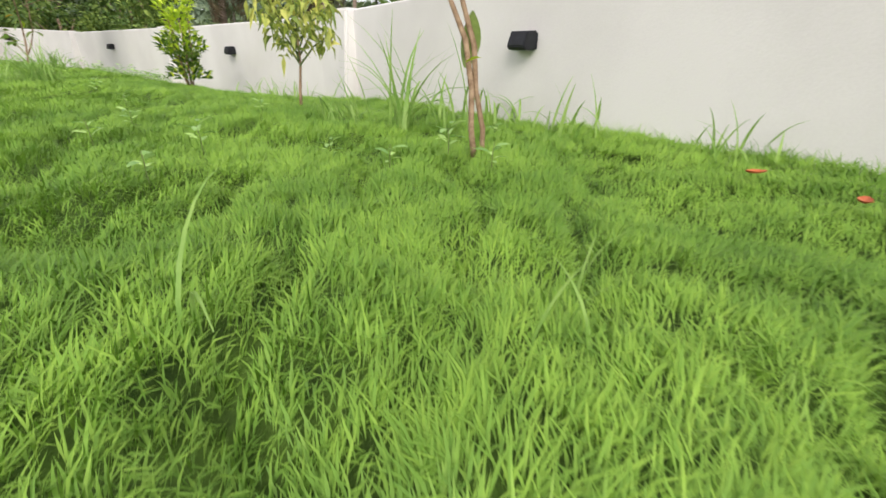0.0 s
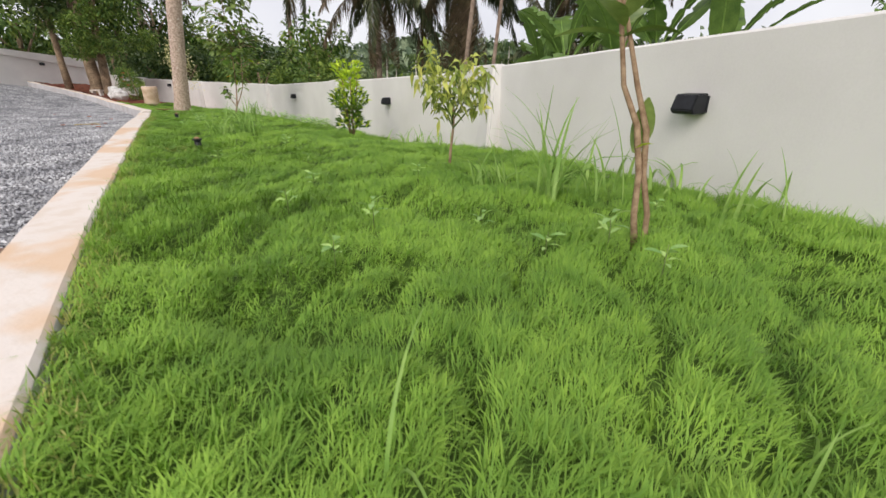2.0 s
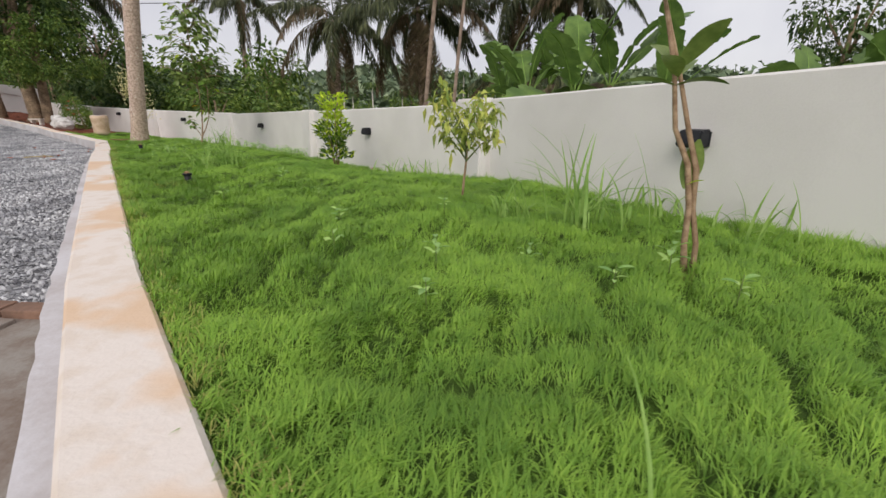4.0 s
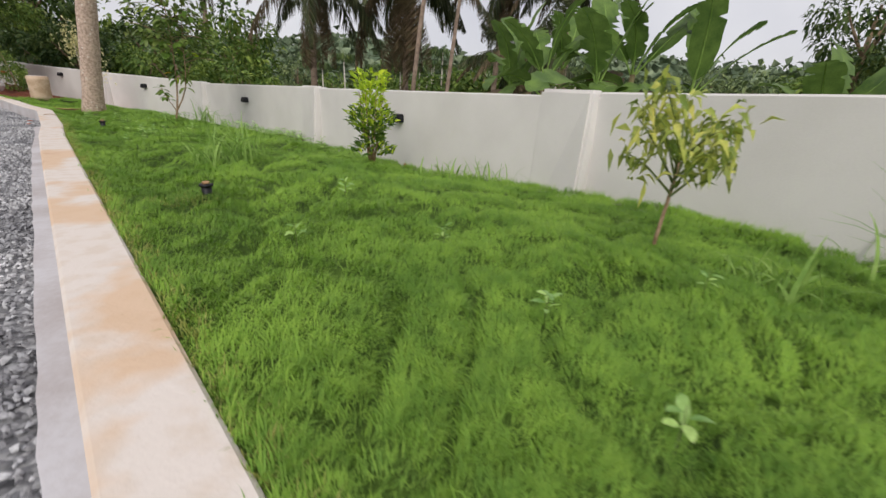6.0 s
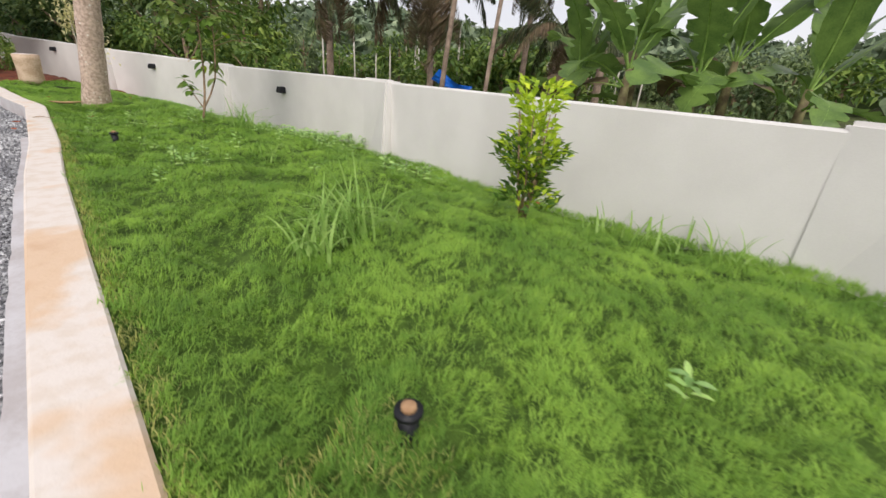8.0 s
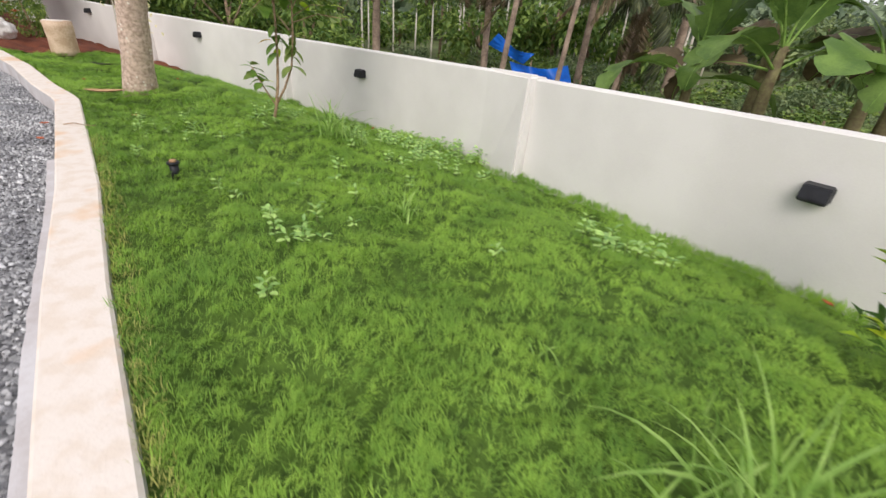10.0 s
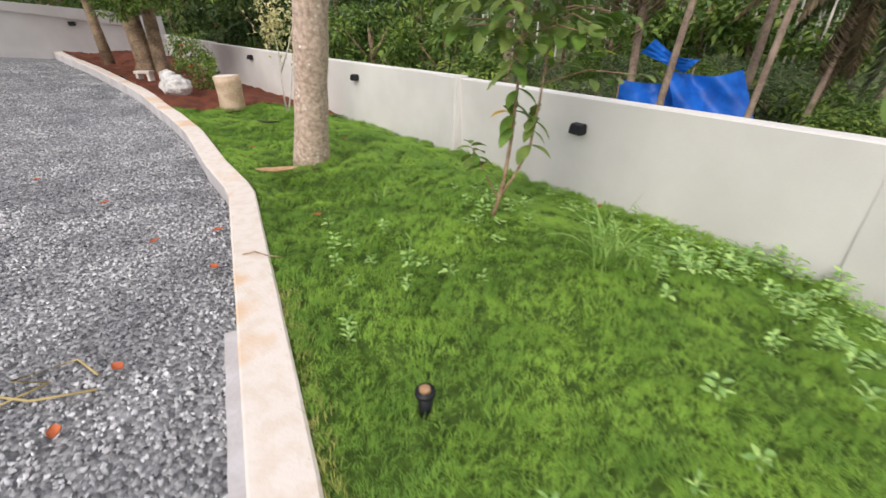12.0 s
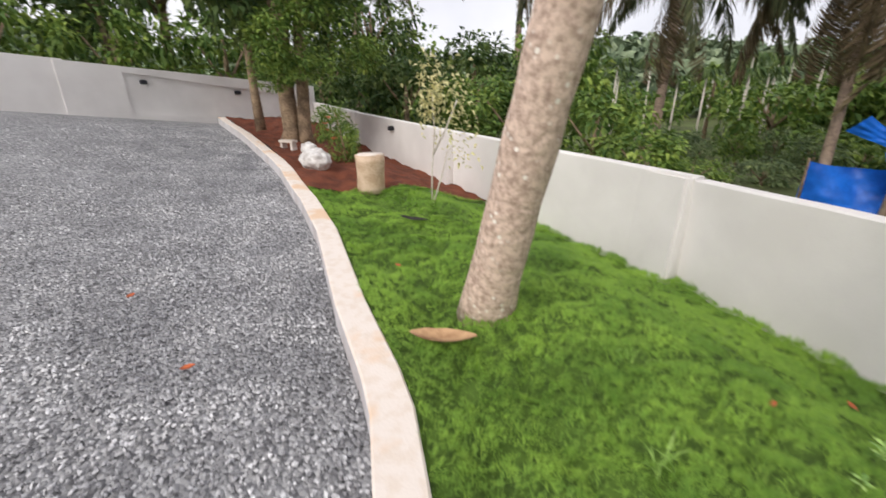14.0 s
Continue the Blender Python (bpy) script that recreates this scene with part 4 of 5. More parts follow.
# ---- plants on the lawn ----
def stake_plant():
    x, y = 0.121, 1.965
    root = thing("sapling", x, y, float(turf(x, y)) - 0.02, "thin twisted twin-stemmed sapling with broad leaves on the lawn", "sapling")
    a = [(0.0, 0, 0), (-0.025, 0.0, 0.16), (-0.03, 0, 0.32), (-0.065, 0.0, 0.50), (-0.13, 0.01, 0.64), (-0.17, 0, 0.86), (-0.24, 0, 1.10)]
    b = [(0.03, 0, 0), (0.025, 0.01, 0.16), (-0.012, 0.01, 0.32), (-0.03, 0.0, 0.48), (-0.085, 0.0, 0.64), (-0.15, 0.01, 0.86), (-0.28, 0.0, 1.22)]
    part("stem", tube("stem", a, [0.015, 0.013, 0.012, 0.011, 0.010, 0.009, 0.006], M_STEM, 8, 0.25), None, root)
    part("stem", tube("stem", b, [0.013, 0.012, 0.011, 0.011, 0.010, 0.008, 0.005], M_STEM, 8, 0.25), None, root)
    big = [((-0.06, 0.0, 0.40), (0.12, 0.02, 1.0), 0.20, 0.082), ((-0.06, -0.02, 0.42), (0.8, -0.1, 0.35), 0.06, 0.02)]
    big += [((-0.16, 0, 0.80 + 0.03 * (k % 3)), (math.cos(k * 1.05), math.sin(k * 1.05), 0.1 + 0.35 * (k % 3)), 0.19 + 0.05 * (k % 2), 0.08) for k in range(7)]
    big += [((-0.26, 0, 1.12), (math.cos(k * 1.5 + 0.4), math.sin(k * 1.5 + .4), 0.2), 0.2, 0.075) for k in range(5)]
    for k, (p, d, L, W) in enumerate(big):
        part("leaf", broad_leaf(L, W, p, d, M_LIME if k == 1 else M_OLIVE, k), None, root)


def broad_leaf(L, W, p, d, mat, seed):
    """One oval leaf with a rib and a curved blade."""
    d = Vector(d).normalized()
    s = d.cross(Vector((0.15, 0.1, 1))).normalized()
    if seed % 3 == 1:
        s = (s + Vector((0, 0, 0.4))).normalized()
    u = s.cross(d)
    verts, faces, n = [], [], 7
    for i in range(n + 1):
        f = i / n
        w = W * 0.5 * math.sin(math.pi * min(0.985, 0.04 + f * 0.95)) ** 0.75
        c = Vector(p) + d * L * f + u * L * 0.22 * (f - f * f * 1.4) 
        verts += [c + s * w + u * w * 0.25, c, c - s * w + u * w * 0.25]
    for i in range(n):
        b = i * 3
        faces += [(b, b + 1, b + 4, b + 3), (b + 1, b + 2, b + 5, b + 4)]
    return mesh("leaf", verts, faces, mat, True)


def croton():
    x, y = -1.08, 3.33
    root = thing("small_tree", x, y, float(turf(x, y)) - 0.02, "small slender tree with yellow-green drooping leaves", "small tree")
    root.scale = (0.92, 0.92, 1.28)
    part("trunk", tube("trunk", [(0, 0, 0), (0.01, 0, 0.12), (0.03, 0.01, 0.25), (0.03, 0, 0.4)], [0.013, 0.011, 0.010, 0.008], M_STEM, 8, 0.2), None, root)
    h = random.Random(3)
    pos, along = [], []
    for k in range(13):
        w, up = k * 2.4, h.uniform(0.25, 0.9)
        r = h.uniform(0.16, 0.33)
        z0 = 0.24 + 0.014 * k
        end = Vector((0.03 + r * math.cos(w), r * math.sin(w), z0 + r * up + 0.06))
        part("branch", tube("branch", [(0.025, 0, z0), Vector((0.02, 0, z0)).lerp(end, 0.5) + Vector((0, 0, 0.02)), end], [0.007, 0.005, 0.003], M_GREENSTEM, 5), None, root)
        for j in range(26):
            f = h.uniform(0.5, 1.12)
            pos.append(Vector((0.025, 0, z0)).lerp(end, f) + Vector((h.gauss(0, 0.03), h.gauss(0, 0.03), h.gauss(0, 0.035))))
            along.append((h.gauss(0, 1), h.gauss(0, 1), h.uniform(-1.3, 0.5)))
    part("foliage", leaf_mesh("foliage", pos, along, np.array([h.uniform(0.06, 0.105) for _ in pos]), 0.034, M_CROTON, 0.3, 0.2, 4), None, root)


def column_shrub():
    x, y = -3.42, 6.02
    root = thing("shrub", x, y, float(turf(x, y)) - 0.02, "upright shrub with lime-green new leaves at its top", "shrub")
    root.scale = (1.15, 1.15, 1.14)
    h = random.Random(9)
    for name, lo, hi, n, mat in (("lower_foliage", 0.10, 0.55, 420, M_LEAF), ("new_leaves", 0.36, 0.90, 430, M_LIME), ("low_new_leaves", 0.10, 0.30, 60, M_LIME)):
        pos, along = [], []
        for k in range(n):
            z = h.uniform(lo, hi)
            r = 0.25 * (0.7 + 0.3 * math.sin(z * 17)) * math.sqrt(h.random()) * (1.0 if z < 0.7 else 0.75)
            w = h.uniform(0, 6.283)
            pos.append((r * math.cos(w), r * math.sin(w), z))
            along.append((math.cos(w) + h.gauss(0, .4), math.sin(w) + h.gauss(0, .4), h.uniform(0.1, 1.6)))
        part(name, leaf_mesh(name, pos, along, np.array([h.uniform(0.06, 0.105) for _ in pos]), 0.034, mat, 0.3, 0.1, 5), None, root)
    for k in range(7):
        w = k * 0.9
        part("stem", tube("stem", [(0.02 * math.cos(w), 0.02 * math.sin(w), 0), (0.08 * math.cos(w), 0.08 * math.sin(w), 0.35), (0.12 * math.cos(w), 0.12 * math.sin(w), 0.72)], [0.010, 0.007, 0.003], M_STEM, 6), None, root)


def broadleaf_sapling():
    x, y = -8.15, 8.84
    root = thing("sapling", x, y, float(turf(x, y)) - 0.02, "young tree with large glossy green leaves and one yellow leaf", "sapling")
    main = [(0, 0, 0), (0.05, 0.01, 0.2), (0.09, 0.02, 0.42), (0.12, 0.03, 0.7), (0.14, 0.03, 1.05), (0.16, 0.02, 1.5), (0.14, 0.0, 2.1), (0.15, 0.0, 2.75)]
    fork = [(0.05, 0.01, 0.2), (0.16, 0.05, 0.40), (0.25, 0.08, 0.62), (0.29, 0.1, 0.95), (0.32, 0.1, 1.4), (0.36, 0.12, 1.9)]
    low = [(0.05, 0.0, 0.20), (-0.06, -0.03, 0.40), (-0.16, -0.05, 0.60)]
    h = random.Random(12)
    for line, r0 in ((main, 0.019), (fork, 0.013), (low, 0.008)):
        part("stem", tube("stem", line, [r0 * (1 - 0.10 * i) for i in range(len(line))], M_STEM, 8, 0.15), None, root)
    k = 0

    def leaf(p, d, size):
        nonlocal k
        part("leaf", broad_leaf(size, size * h.uniform(0.5, 0.6), p, d, M_LIME if k % 19 == 3 else M_OLIVE if k % 2 else M_LEAF, k), None, root)
        k += 1

    # the low side shoot
    for j in range(15):
        p = Vector(low[1]).lerp(Vector(low[2]), j / 12)
        w = j * 2.4
        leaf(p, (math.cos(w), math.sin(w), h.uniform(-0.6, 0.4)), h.uniform(0.12, 0.17))
    # single leaves hanging along the bare stems
    for j in range(18):
        line = main if j % 2 else fork
        i = 3 + j % 2
        p = Vector(line[i - 1]).lerp(Vector(line[i]), h.random())
        w = j * 2.1
        leaf(p, (math.cos(w), math.sin(w), h.uniform(-1.1, -0.2)), h.uniform(0.13, 0.19))
    # leafy twigs that make the crown
    for j in range(42):
        f = (j + 0.5) / 42
        line, lo = (main, 1.15) if j % 3 else (fork, 1.05)
        z = lo + (line[-1][2] - lo) * f
        i = next(q for q in range(1, len(line)) if line[q][2] >= z)
        a = Vector(line[i - 1]).lerp(Vector(line[i]), (z - line[i - 1][2]) / (line[i][2] - line[i - 1][2]))
        w = j * 2.4
        r = h.uniform(0.30, 0.62) * (0.7 + 0.6 * math.sin(math.pi * min(1, 0.15 + 0.75 * f)))
        e = a + Vector((r * math.cos(w), r * math.sin(w), h.uniform(-0.08, 0.22)))
        part("twig", tube("twig", [a, a.lerp(e, 0.5) + Vector((0, 0, 0.06)), e], [0.007, 0.005, 0.003], M_STEM, 5), None, root)
        for q in range(7):
            p = a.lerp(e, 0.30 + 0.12 * q)
            turn = w + (q % 2 * 2 - 1) * h.uniform(0.5, 1.2)
            leaf(p, (math.cos(turn), math.sin(turn), h.uniform(-0.9, 0.1)), h.uniform(0.12, 0.18))
    verts, faces = [], []
    for j in range(340):
        w, f = h.uniform(0, 6.283), h.random()
        r = (0.20 + 0.42 * math.sin(math.pi * min(1, 0.2 + 0.75 * f))) * math.sqrt(h.random())
        L = h.uniform(0.12, 0.18)
        me = broad_leaf(L, L * 0.55, (0.18 + r * math.cos(w), 0.03 + r * math.sin(w), 1.35 + 1.5 * f + h.gauss(0, 0.08)), (math.cos(w) + h.gauss(0, 0.5), math.sin(w) + h.gauss(0, 0.5), h.uniform(-1.3, 0.2)), M_OLIVE, j)
        b = len(verts)
        verts += [tuple(v.co) for v in me.vertices]
        faces += [tuple(b + q for q in p.vertices) for p in me.polygons]
        bpy.data.meshes.remove(me)
    part("crown", mesh("crown", verts, faces, M_OLIVE, True), None, root)
    part("leaf", broad_leaf(0.14, 0.08, (0.10, -0.02, 0.88), (-0.9, -0.5, -0.2), M_YELLOW, 2), None, root, "yellowed leaf")


def pale_sapling():
    x, y = -13.1, 11.85
    root = thing("sapling", x, y, float(turf(x, y)) - 0.03, "spindly sapling with pale yellow leaves near the soil bed", "sapling")
    h = random.Random(15)
    pos, along = [], []
    for line in ([(0, 0, 0), (0.0, 0, 0.5), (0.06, 0, 1.0), (0.02, 0, 1.55)], [(0.03, 0, 0), (0.15, 0.06, 0.45), (0.2, 0.1, 0.75), (0.36, 0.18, 0.92)], [(0.02, 0, 0.7), (0.2, 0.1, 1.1), (0.3, 0.2, 1.45)]):
        part("stem", tube("stem", line, [0.016, 0.013, 0.010, 0.005][:len(line)], M_WHITE, 7, 0.15), None, root)
        e = Vector(line[-1])
        for k in range(300 if line[-1][2] > 1.5 else 110 if line[-1][2] > 1.2 else 60):
            pos.append(e + Vector((h.gauss(0, 0.13), h.gauss(0, 0.13), h.gauss(0, 0.2) - 0.05)))
            along.append((h.gauss(0, 1), h.gauss(0, 1), h.gauss(-0.2, 0.7)))
    part("foliage", leaf_mesh("foliage", pos, along, np.array([h.uniform(0.05, 0.11) for _ in pos]), 0.045, M_PALE, 0.3, 0.2, 6), None, root)


stake_plant()
croton()
column_shrub()
broadleaf_sapling()
pale_sapling()


def long_grass(x, y, n, length, seed, label="clump of long arching grass blades in the lawn", mat=None, spread=0.06):
    root = thing("grass_clump", x, y, float(turf(x, y)) - 0.01, label, "grass clump", "clumps of long grass")
    h = random.Random(seed)
    for k in range(n):
        verts, faces = [], []
        w, L, lean = h.uniform(0, 6.283), length * h.uniform(0.45, 1.05), h.uniform(0.3, 1.65)
        wd = h.uniform(0.009, 0.017) * (0.42 if n < 5 else 0.85 if length < 0.4 else 1.35)
        px, py, pz = h.gauss(0, spread), h.gauss(0, spread), 0.0
        m = 7
        for i in range(m):
            f = i / (m - 1)
            ang = lean * (0.25 + 1.35 * f)
            ww = wd * (1 - f ** 2) * 0.5 + 0.0006
            sx, sy = -math.sin(w) * ww, math.cos(w) * ww
            verts += [(px - sx, py - sy, pz + ww * 0.5), (px, py, pz), (px + sx, py + sy, pz + ww * 0.5)]
            px += math.cos(w) * math.sin(ang) * L / m
            py += math.sin(w) * math.sin(ang) * L / m
            pz += math.cos(ang) * L / m
        for i in range(m - 1):
            b = i * 3
            faces += [(b, b + 1, b + 4, b + 3), (b + 1, b + 2, b + 5, b + 4)]
        part("blade", mesh("blade", verts, faces, mat or M_LONG, True), None, root)


CLUMPS = [(-0.28, 2.68, 28, 0.86, 0.06), (-0.02, 2.75, 10, 0.66, 0.10), (-0.66, 2.92, 24, 0.44, 0.07), (-0.75, 3.05, 10, 0.28, 0.05), (-2.3, 5.98, 34, 0.42, 0.20), (-1.95, 5.68, 26, 0.38, 0.14), (-2.65, 6.25, 18, 0.34, 0.14),
          (-4.49, 5.04, 40, 0.66, 0.07), (-4.59, 4.69, 22, 0.60, 0.07), (-4.72, 4.95, 14, 0.42, 0.10), (-4.42, 5.2, 12, 0.38, 0.10),
          (-5.98, 6.78, 16, 0.34, 0.04), (-7.2, 8.4, 42, 0.60, 0.07), (-6.95, 8.55, 14, 0.35, 0.1), (-8.6, 8.2, 10, 0.22, 0.04), (-9.3, 8.9, 10, 0.24, 0.05), (-0.33, 0.60, 2, 0.36, 0.02), (0.2, 0.62, 4, 0.2, 0.05), (0.30, 0.85, 4, 0.18, 0.06),
          (0.75, 2.6, 18, 0.40, 0.2), (1.25, 1.95, 12, 0.36, 0.15), (0.25, 3.1, 22, 0.46, 0.18), (-6.2, 6.9, 8, 0.24, 0.05), (-5.0, 5.6, 8, 0.22, 0.05), (-9.6, 9.6, 8, 0.2, 0.05)]
for k, (x, y, n, L, sp) in enumerate(CLUMPS):
    long_grass(x, y, n, L, 200 + k, spread=sp)


def weed_data(kind, seed):
    """Opposite oval leaves on a short stalk."""
    h = random.Random(seed)
    verts, faces = [], []
    for k in range(6 + kind * 3):
        w = k * 1.62 + h.uniform(-0.3, 0.3)
        z = 0.035 + 0.013 * k
        me = broad_leaf(h.uniform(0.045, 0.085), h.uniform(0.024, 0.04), (0.012 * math.cos(w), 0.012 * math.sin(w), z), (math.cos(w), math.sin(w), h.uniform(0.0, 0.55)), M_WEED, k)
        b = len(verts)
        verts += [tuple(v.co) for v in me.vertices]
        faces += [tuple(b + i for i in p.vertices) for p in me.polygons]
        bpy.data.meshes.remove(me)
    return mesh("weed_leaves", verts, faces, M_WEED, True)


WEEDS = [weed_data(k % 3, 300 + k) for k in range(5)]
WEED_STALK = tube("stalk", [(0, 0, -0.09), (0.004, 0, 0.05), (0, 0.004, 0.12)], [0.003, 0.0025, 0.0015], M_GREENSTEM, 5)


def weed(x, y, k, s, turn):
    root = thing("weed", x, y, float(turf(x, y)) + 0.03, "small broad-leaved weed growing through the turf", "weed", "weeds in the lawn", turn=turn)
    root.scale = (s, s, s)
    part("leaves", WEEDS[k], None, root)
    part("stalk", WEED_STALK, None, root)


h = random.Random(31)
SPOTS = [(0.15, 1.56), (0.0, 1.8), (-0.22, 1.72), (-1.74, 2.49), (-1.1, 2.7), (-5.31, 6.35), (-8.31, 7.08), (-8.3, 7.87), (-0.9, 1.35), (-3.0, 3.9), (-2.2, 3.1), (-0.55, 2.1), (0.25, 2.4), (-1.5, 1.9), (-2.9, 2.9), (-0.95, 1.75)]
for x, y in SPOTS:
    weed(x, y, h.randrange(5), h.uniform(0.6, 0.85), h.uniform(0, 360))
# denser patches at the foot of the wall
for cx, cy, count in ((-6.11, 9.20, 16), (-6.58, 8.80, 14), (-4.55, 6.87, 12)):
    for k in range(count):
        weed(cx + h.gauss(0, 0.20), cy + h.gauss(0, 0.14), h.randrange(5), h.uniform(0.6, 1.0), h.uniform(0, 360))
# patches that thicken towards the wall in the middle of the lawn
n = 0
while n < 130:
    cx, cy = h.uniform(-9.4, -4.8), h.uniform(5.4, 10.6)
    if not inside(np.array([cx]), np.array([cy]), LAWN)[0]:
        continue
    if h.random() > (1.0 if far_from(np.array([cx]), np.array([cy]), WALL)[0] < 1.4 else 0.3) * (1.0 if -8.8 < cx < -5.6 else 0.45):
        continue
    for k in range(h.randrange(1, 8)):
        x, y = cx + h.gauss(0, 0.17), cy + h.gauss(0, 0.17)
        if inside(np.array([x]), np.array([y]), LAWN)[0] and far_from(np.array([x]), np.array([y]), KERB)[0] > 0.25 and far_from(np.array([x]), np.array([y]), WALL)[0] > 0.12 and math.hypot(x + 7.78, y - 6.87) > 0.3:
            weed(x, y, h.randrange(5), h.uniform(0.5, 0.85), h.uniform(0, 360))
            n += 1


# ---- small things on the lawn, bed and drive ----
def sprinkler(x, y):
    root = thing("sprinkler", x, y, float(turf(x, y)), "black pop-up sprinkler head with a tan cap in the turf", "sprinkler", "sprinklers in the lawn")
    part("body", tube("body", [(0, 0, -0.06), (0, 0, 0.06)], [0.030, 0.032], M_BLACK, 16), None, root)
    part("collar", tube("collar", [(0, 0, 0.062), (0, 0, 0.078)], [0.043, 0.043], M_BLACK, 16), None, root)
    part("cap", tube("cap", [(0, 0, 0.079), (0, 0, 0.092), (0, 0, 0.096)], [0.024, 0.023, 0.018], M_SHEATH, 16), None, root, "tan cap")


sprinkler(-3.87, 3.63)
sprinkler(-7.78, 6.87)


def scrap(x, y, z, L, W, turn, mat, name, label, category, seed, curl=0.3, group=""):
    """A curled dry leaf or sheath."""
    verts, faces, n = [], [], 8
    hh = random.Random(seed)
    for i in range(n + 1):
        f = i / n
        w = W * 0.5 * math.sin(math.pi * min(0.97, 0.06 + 0.9 * f)) * hh.uniform(0.85, 1.1)
        up = curl * L * (f - 0.5) ** 2
        for d, lift in ((0, 0.0), (0.004, 0.0)):
            verts += [(L * (f - 0.5), w, up + curl * w + d), (L * (f - 0.5), 0, up + d), (L * (f - 0.5), -w, up + curl * w + d)]
    for i in range(n):
        for o in (0, 3):
            b = i * 6 + o
            faces += [(b, b + 1, b + 7, b + 6), (b + 1, b + 2, b + 8, b + 7)]
        b = i * 6
        faces += [(b, b + 6, b + 9, b + 3), (b + 2, b + 5, b + 11, b + 8)]
    ob = new(name, mesh(name, verts, faces, mat, True))
    ob.matrix_world = pose(x, y, z, 0, 0, turn)
    return tagged(ob, label, category, group)


def on_turf(x, y):
    return float(turf(x, y)) + 0.045


scrap(-10.62, 9.02, on_turf(-10.62, 9.02), 0.44, 0.17, 32, M_SHEATH, "palm_sheath", "dry brown palm sheath lying on the lawn", "palm sheath", 1)
scrap(-12.55, 10.85, on_turf(-12.55, 10.85), 0.40, 0.12, 12, M_DARKSCRAP, "dead_leaf", "dark rotting leaf on the lawn", "leaf", 2)
for k, (x, y) in enumerate(((-11.75, 9.75), (-9.55, 8.35), (-8.9, 9.75), (-3.2, 6.9), (-10.9, 10.6), (1.05, 1.55), (1.15, 1.25), (-7.4, 10.15), (-8.5, 10.3))):
    scrap(x, y, on_turf(x, y), 0.075, 0.036, 37 * k, M_RED, "fallen_leaf", "orange-red fallen leaf on the lawn", "leaf", 10 + k, 0.4, "fallen leaves on the lawn")
for k, (x, y) in enumerate(((-9.35, 6.55), (-10.25, 7.90), (-10.55, 7.55), (-9.2, 6.2), (-9.7, 6.0), (-11.8, 7.9), (-13.2, 8.0), (-9.75, 7.45), (-8.6, 5.9))):
    scrap(x, y, float(rise(x, y)) - 0.065, 0.085, 0.05, 51 * k, M_RED, "fallen_leaf", "orange-red fallen leaf on the gravel", "leaf", 30 + k, 0.4, "fallen leaves on the gravel")


def stump():
    x, y = -14.3, 11.72
    root = thing("tree_stump", x, y, float(rise(x, y)) - 0.02, "pale cut stump with weathered brown sides", "stump")
    pts = [(0, 0, 0), (0, 0, 0.1), (0, 0, 0.3), (0.01, 0, 0.5), (0.01, 0, 0.60)]
    part("bark", tube("bark", pts, [0.225, 0.222, 0.224, 0.23, 0.235], M_STUMP, 26, 0.08), None, root)
    part("cut_face", tube("cut_face", [(0.01, 0, 0.602), (0.01, 0, 0.615)], [0.215, 0.205], M_KERB, 26, 0.05), None, root, "pale sawn top")


def sack():
    x, y = -16.15, 11.98
    root = thing("sack", x, y, float(rise(x, y)) + 0.0, "crumpled white woven plastic sack on the soil", "sack")
    for name, c, r, sd in (("sack_body", (0, 0, 0.19), (0.36, 0.24, 0.22), 1), ("sack_neck", (-0.26, 0.05, 0.38), (0.20, 0.13, 0.12), 2)):
        bm = bmesh.new()
        bmesh.ops.create_icosphere(bm, subdivisions=4, radius=1)
        for v in bm.verts:
            k = 1 + 0.20 * noise.noise(v.co * 2.2 + Vector((sd, 0, 0))) + 0.10 * noise.noise(v.co * 6)
            v.co = Vector((c[0] + v.co.x * r[0] * k, c[1] + v.co.y * r[1] * k, max(0, c[2] + v.co.z * r[2] * k)))
        for f in bm.faces:
            f.smooth = True
        part(name, bm, M_BAG, root)


def stone_seat():
    x, y = -18.3, 12.75
    root = thing("stone_bench", x, y, float(rise(x, y)), "small white block bench at the foot of the tree", "bench", turn=15)
    part("top", box(0.42, 0.18, 0.06, 0.01, (0, 0, 0.2)), M_WHITE, root)
    for s in (-1, 1):
        part("leg", box(0.07, 0.16, 0.17, 0.01, (s * 0.15, 0, 0.085)), M_WHITE, root)


stump()
sack()
stone_seat()


def bed_tree():
    x, y = -19.4, 13.55
    z = float(rise(x, y))
    root = thing("tree", x, y, z, "old multi-stemmed tree with a flaking brown trunk in the soil bed", "tree")
    for k, (ox, oy, r, lx) in enumerate(((0, 0, 0.24, 0.1), (0.35, 0.2, 0.15, 0.2), (-0.28, 0.15, 0.15, -0.15))):
        part("trunk", tube("trunk", [(ox, oy, -0.1), (ox, oy, 0.3), (ox + lx * 0.3, oy, 1.3), (ox + lx, oy, 2.8), (ox + 2 * lx, oy + 0.2, 4.6)], [r * 1.35, r, r * 0.9, r * 0.8, r * 0.5], M_WOOD, 16, 0.35), None, root)
    for k, (ox, oy, oz, kind, s) in enumerate(((0.2, 0, 4.2, 0, 1.0), (1.3, 0.3, 3.2, 1, 0.55), (-1.3, 0.4, 3.8, 2, 0.8), (0.9, -0.6, 2.4, 3, 0.40), (1.7, 0.9, 2.1, 1, 0.42), (0.7, -0.7, 1.7, 3, 0.27), (1.5, -0.3, 1.75, 1, 0.30))):
        c = part("crown", CROWNS[kind], None, root)
        c.matrix_basis = pose(ox, oy, oz, 0, 0, 70 * k) @ Matrix.Diagonal((s, s, s * 0.8, 1))


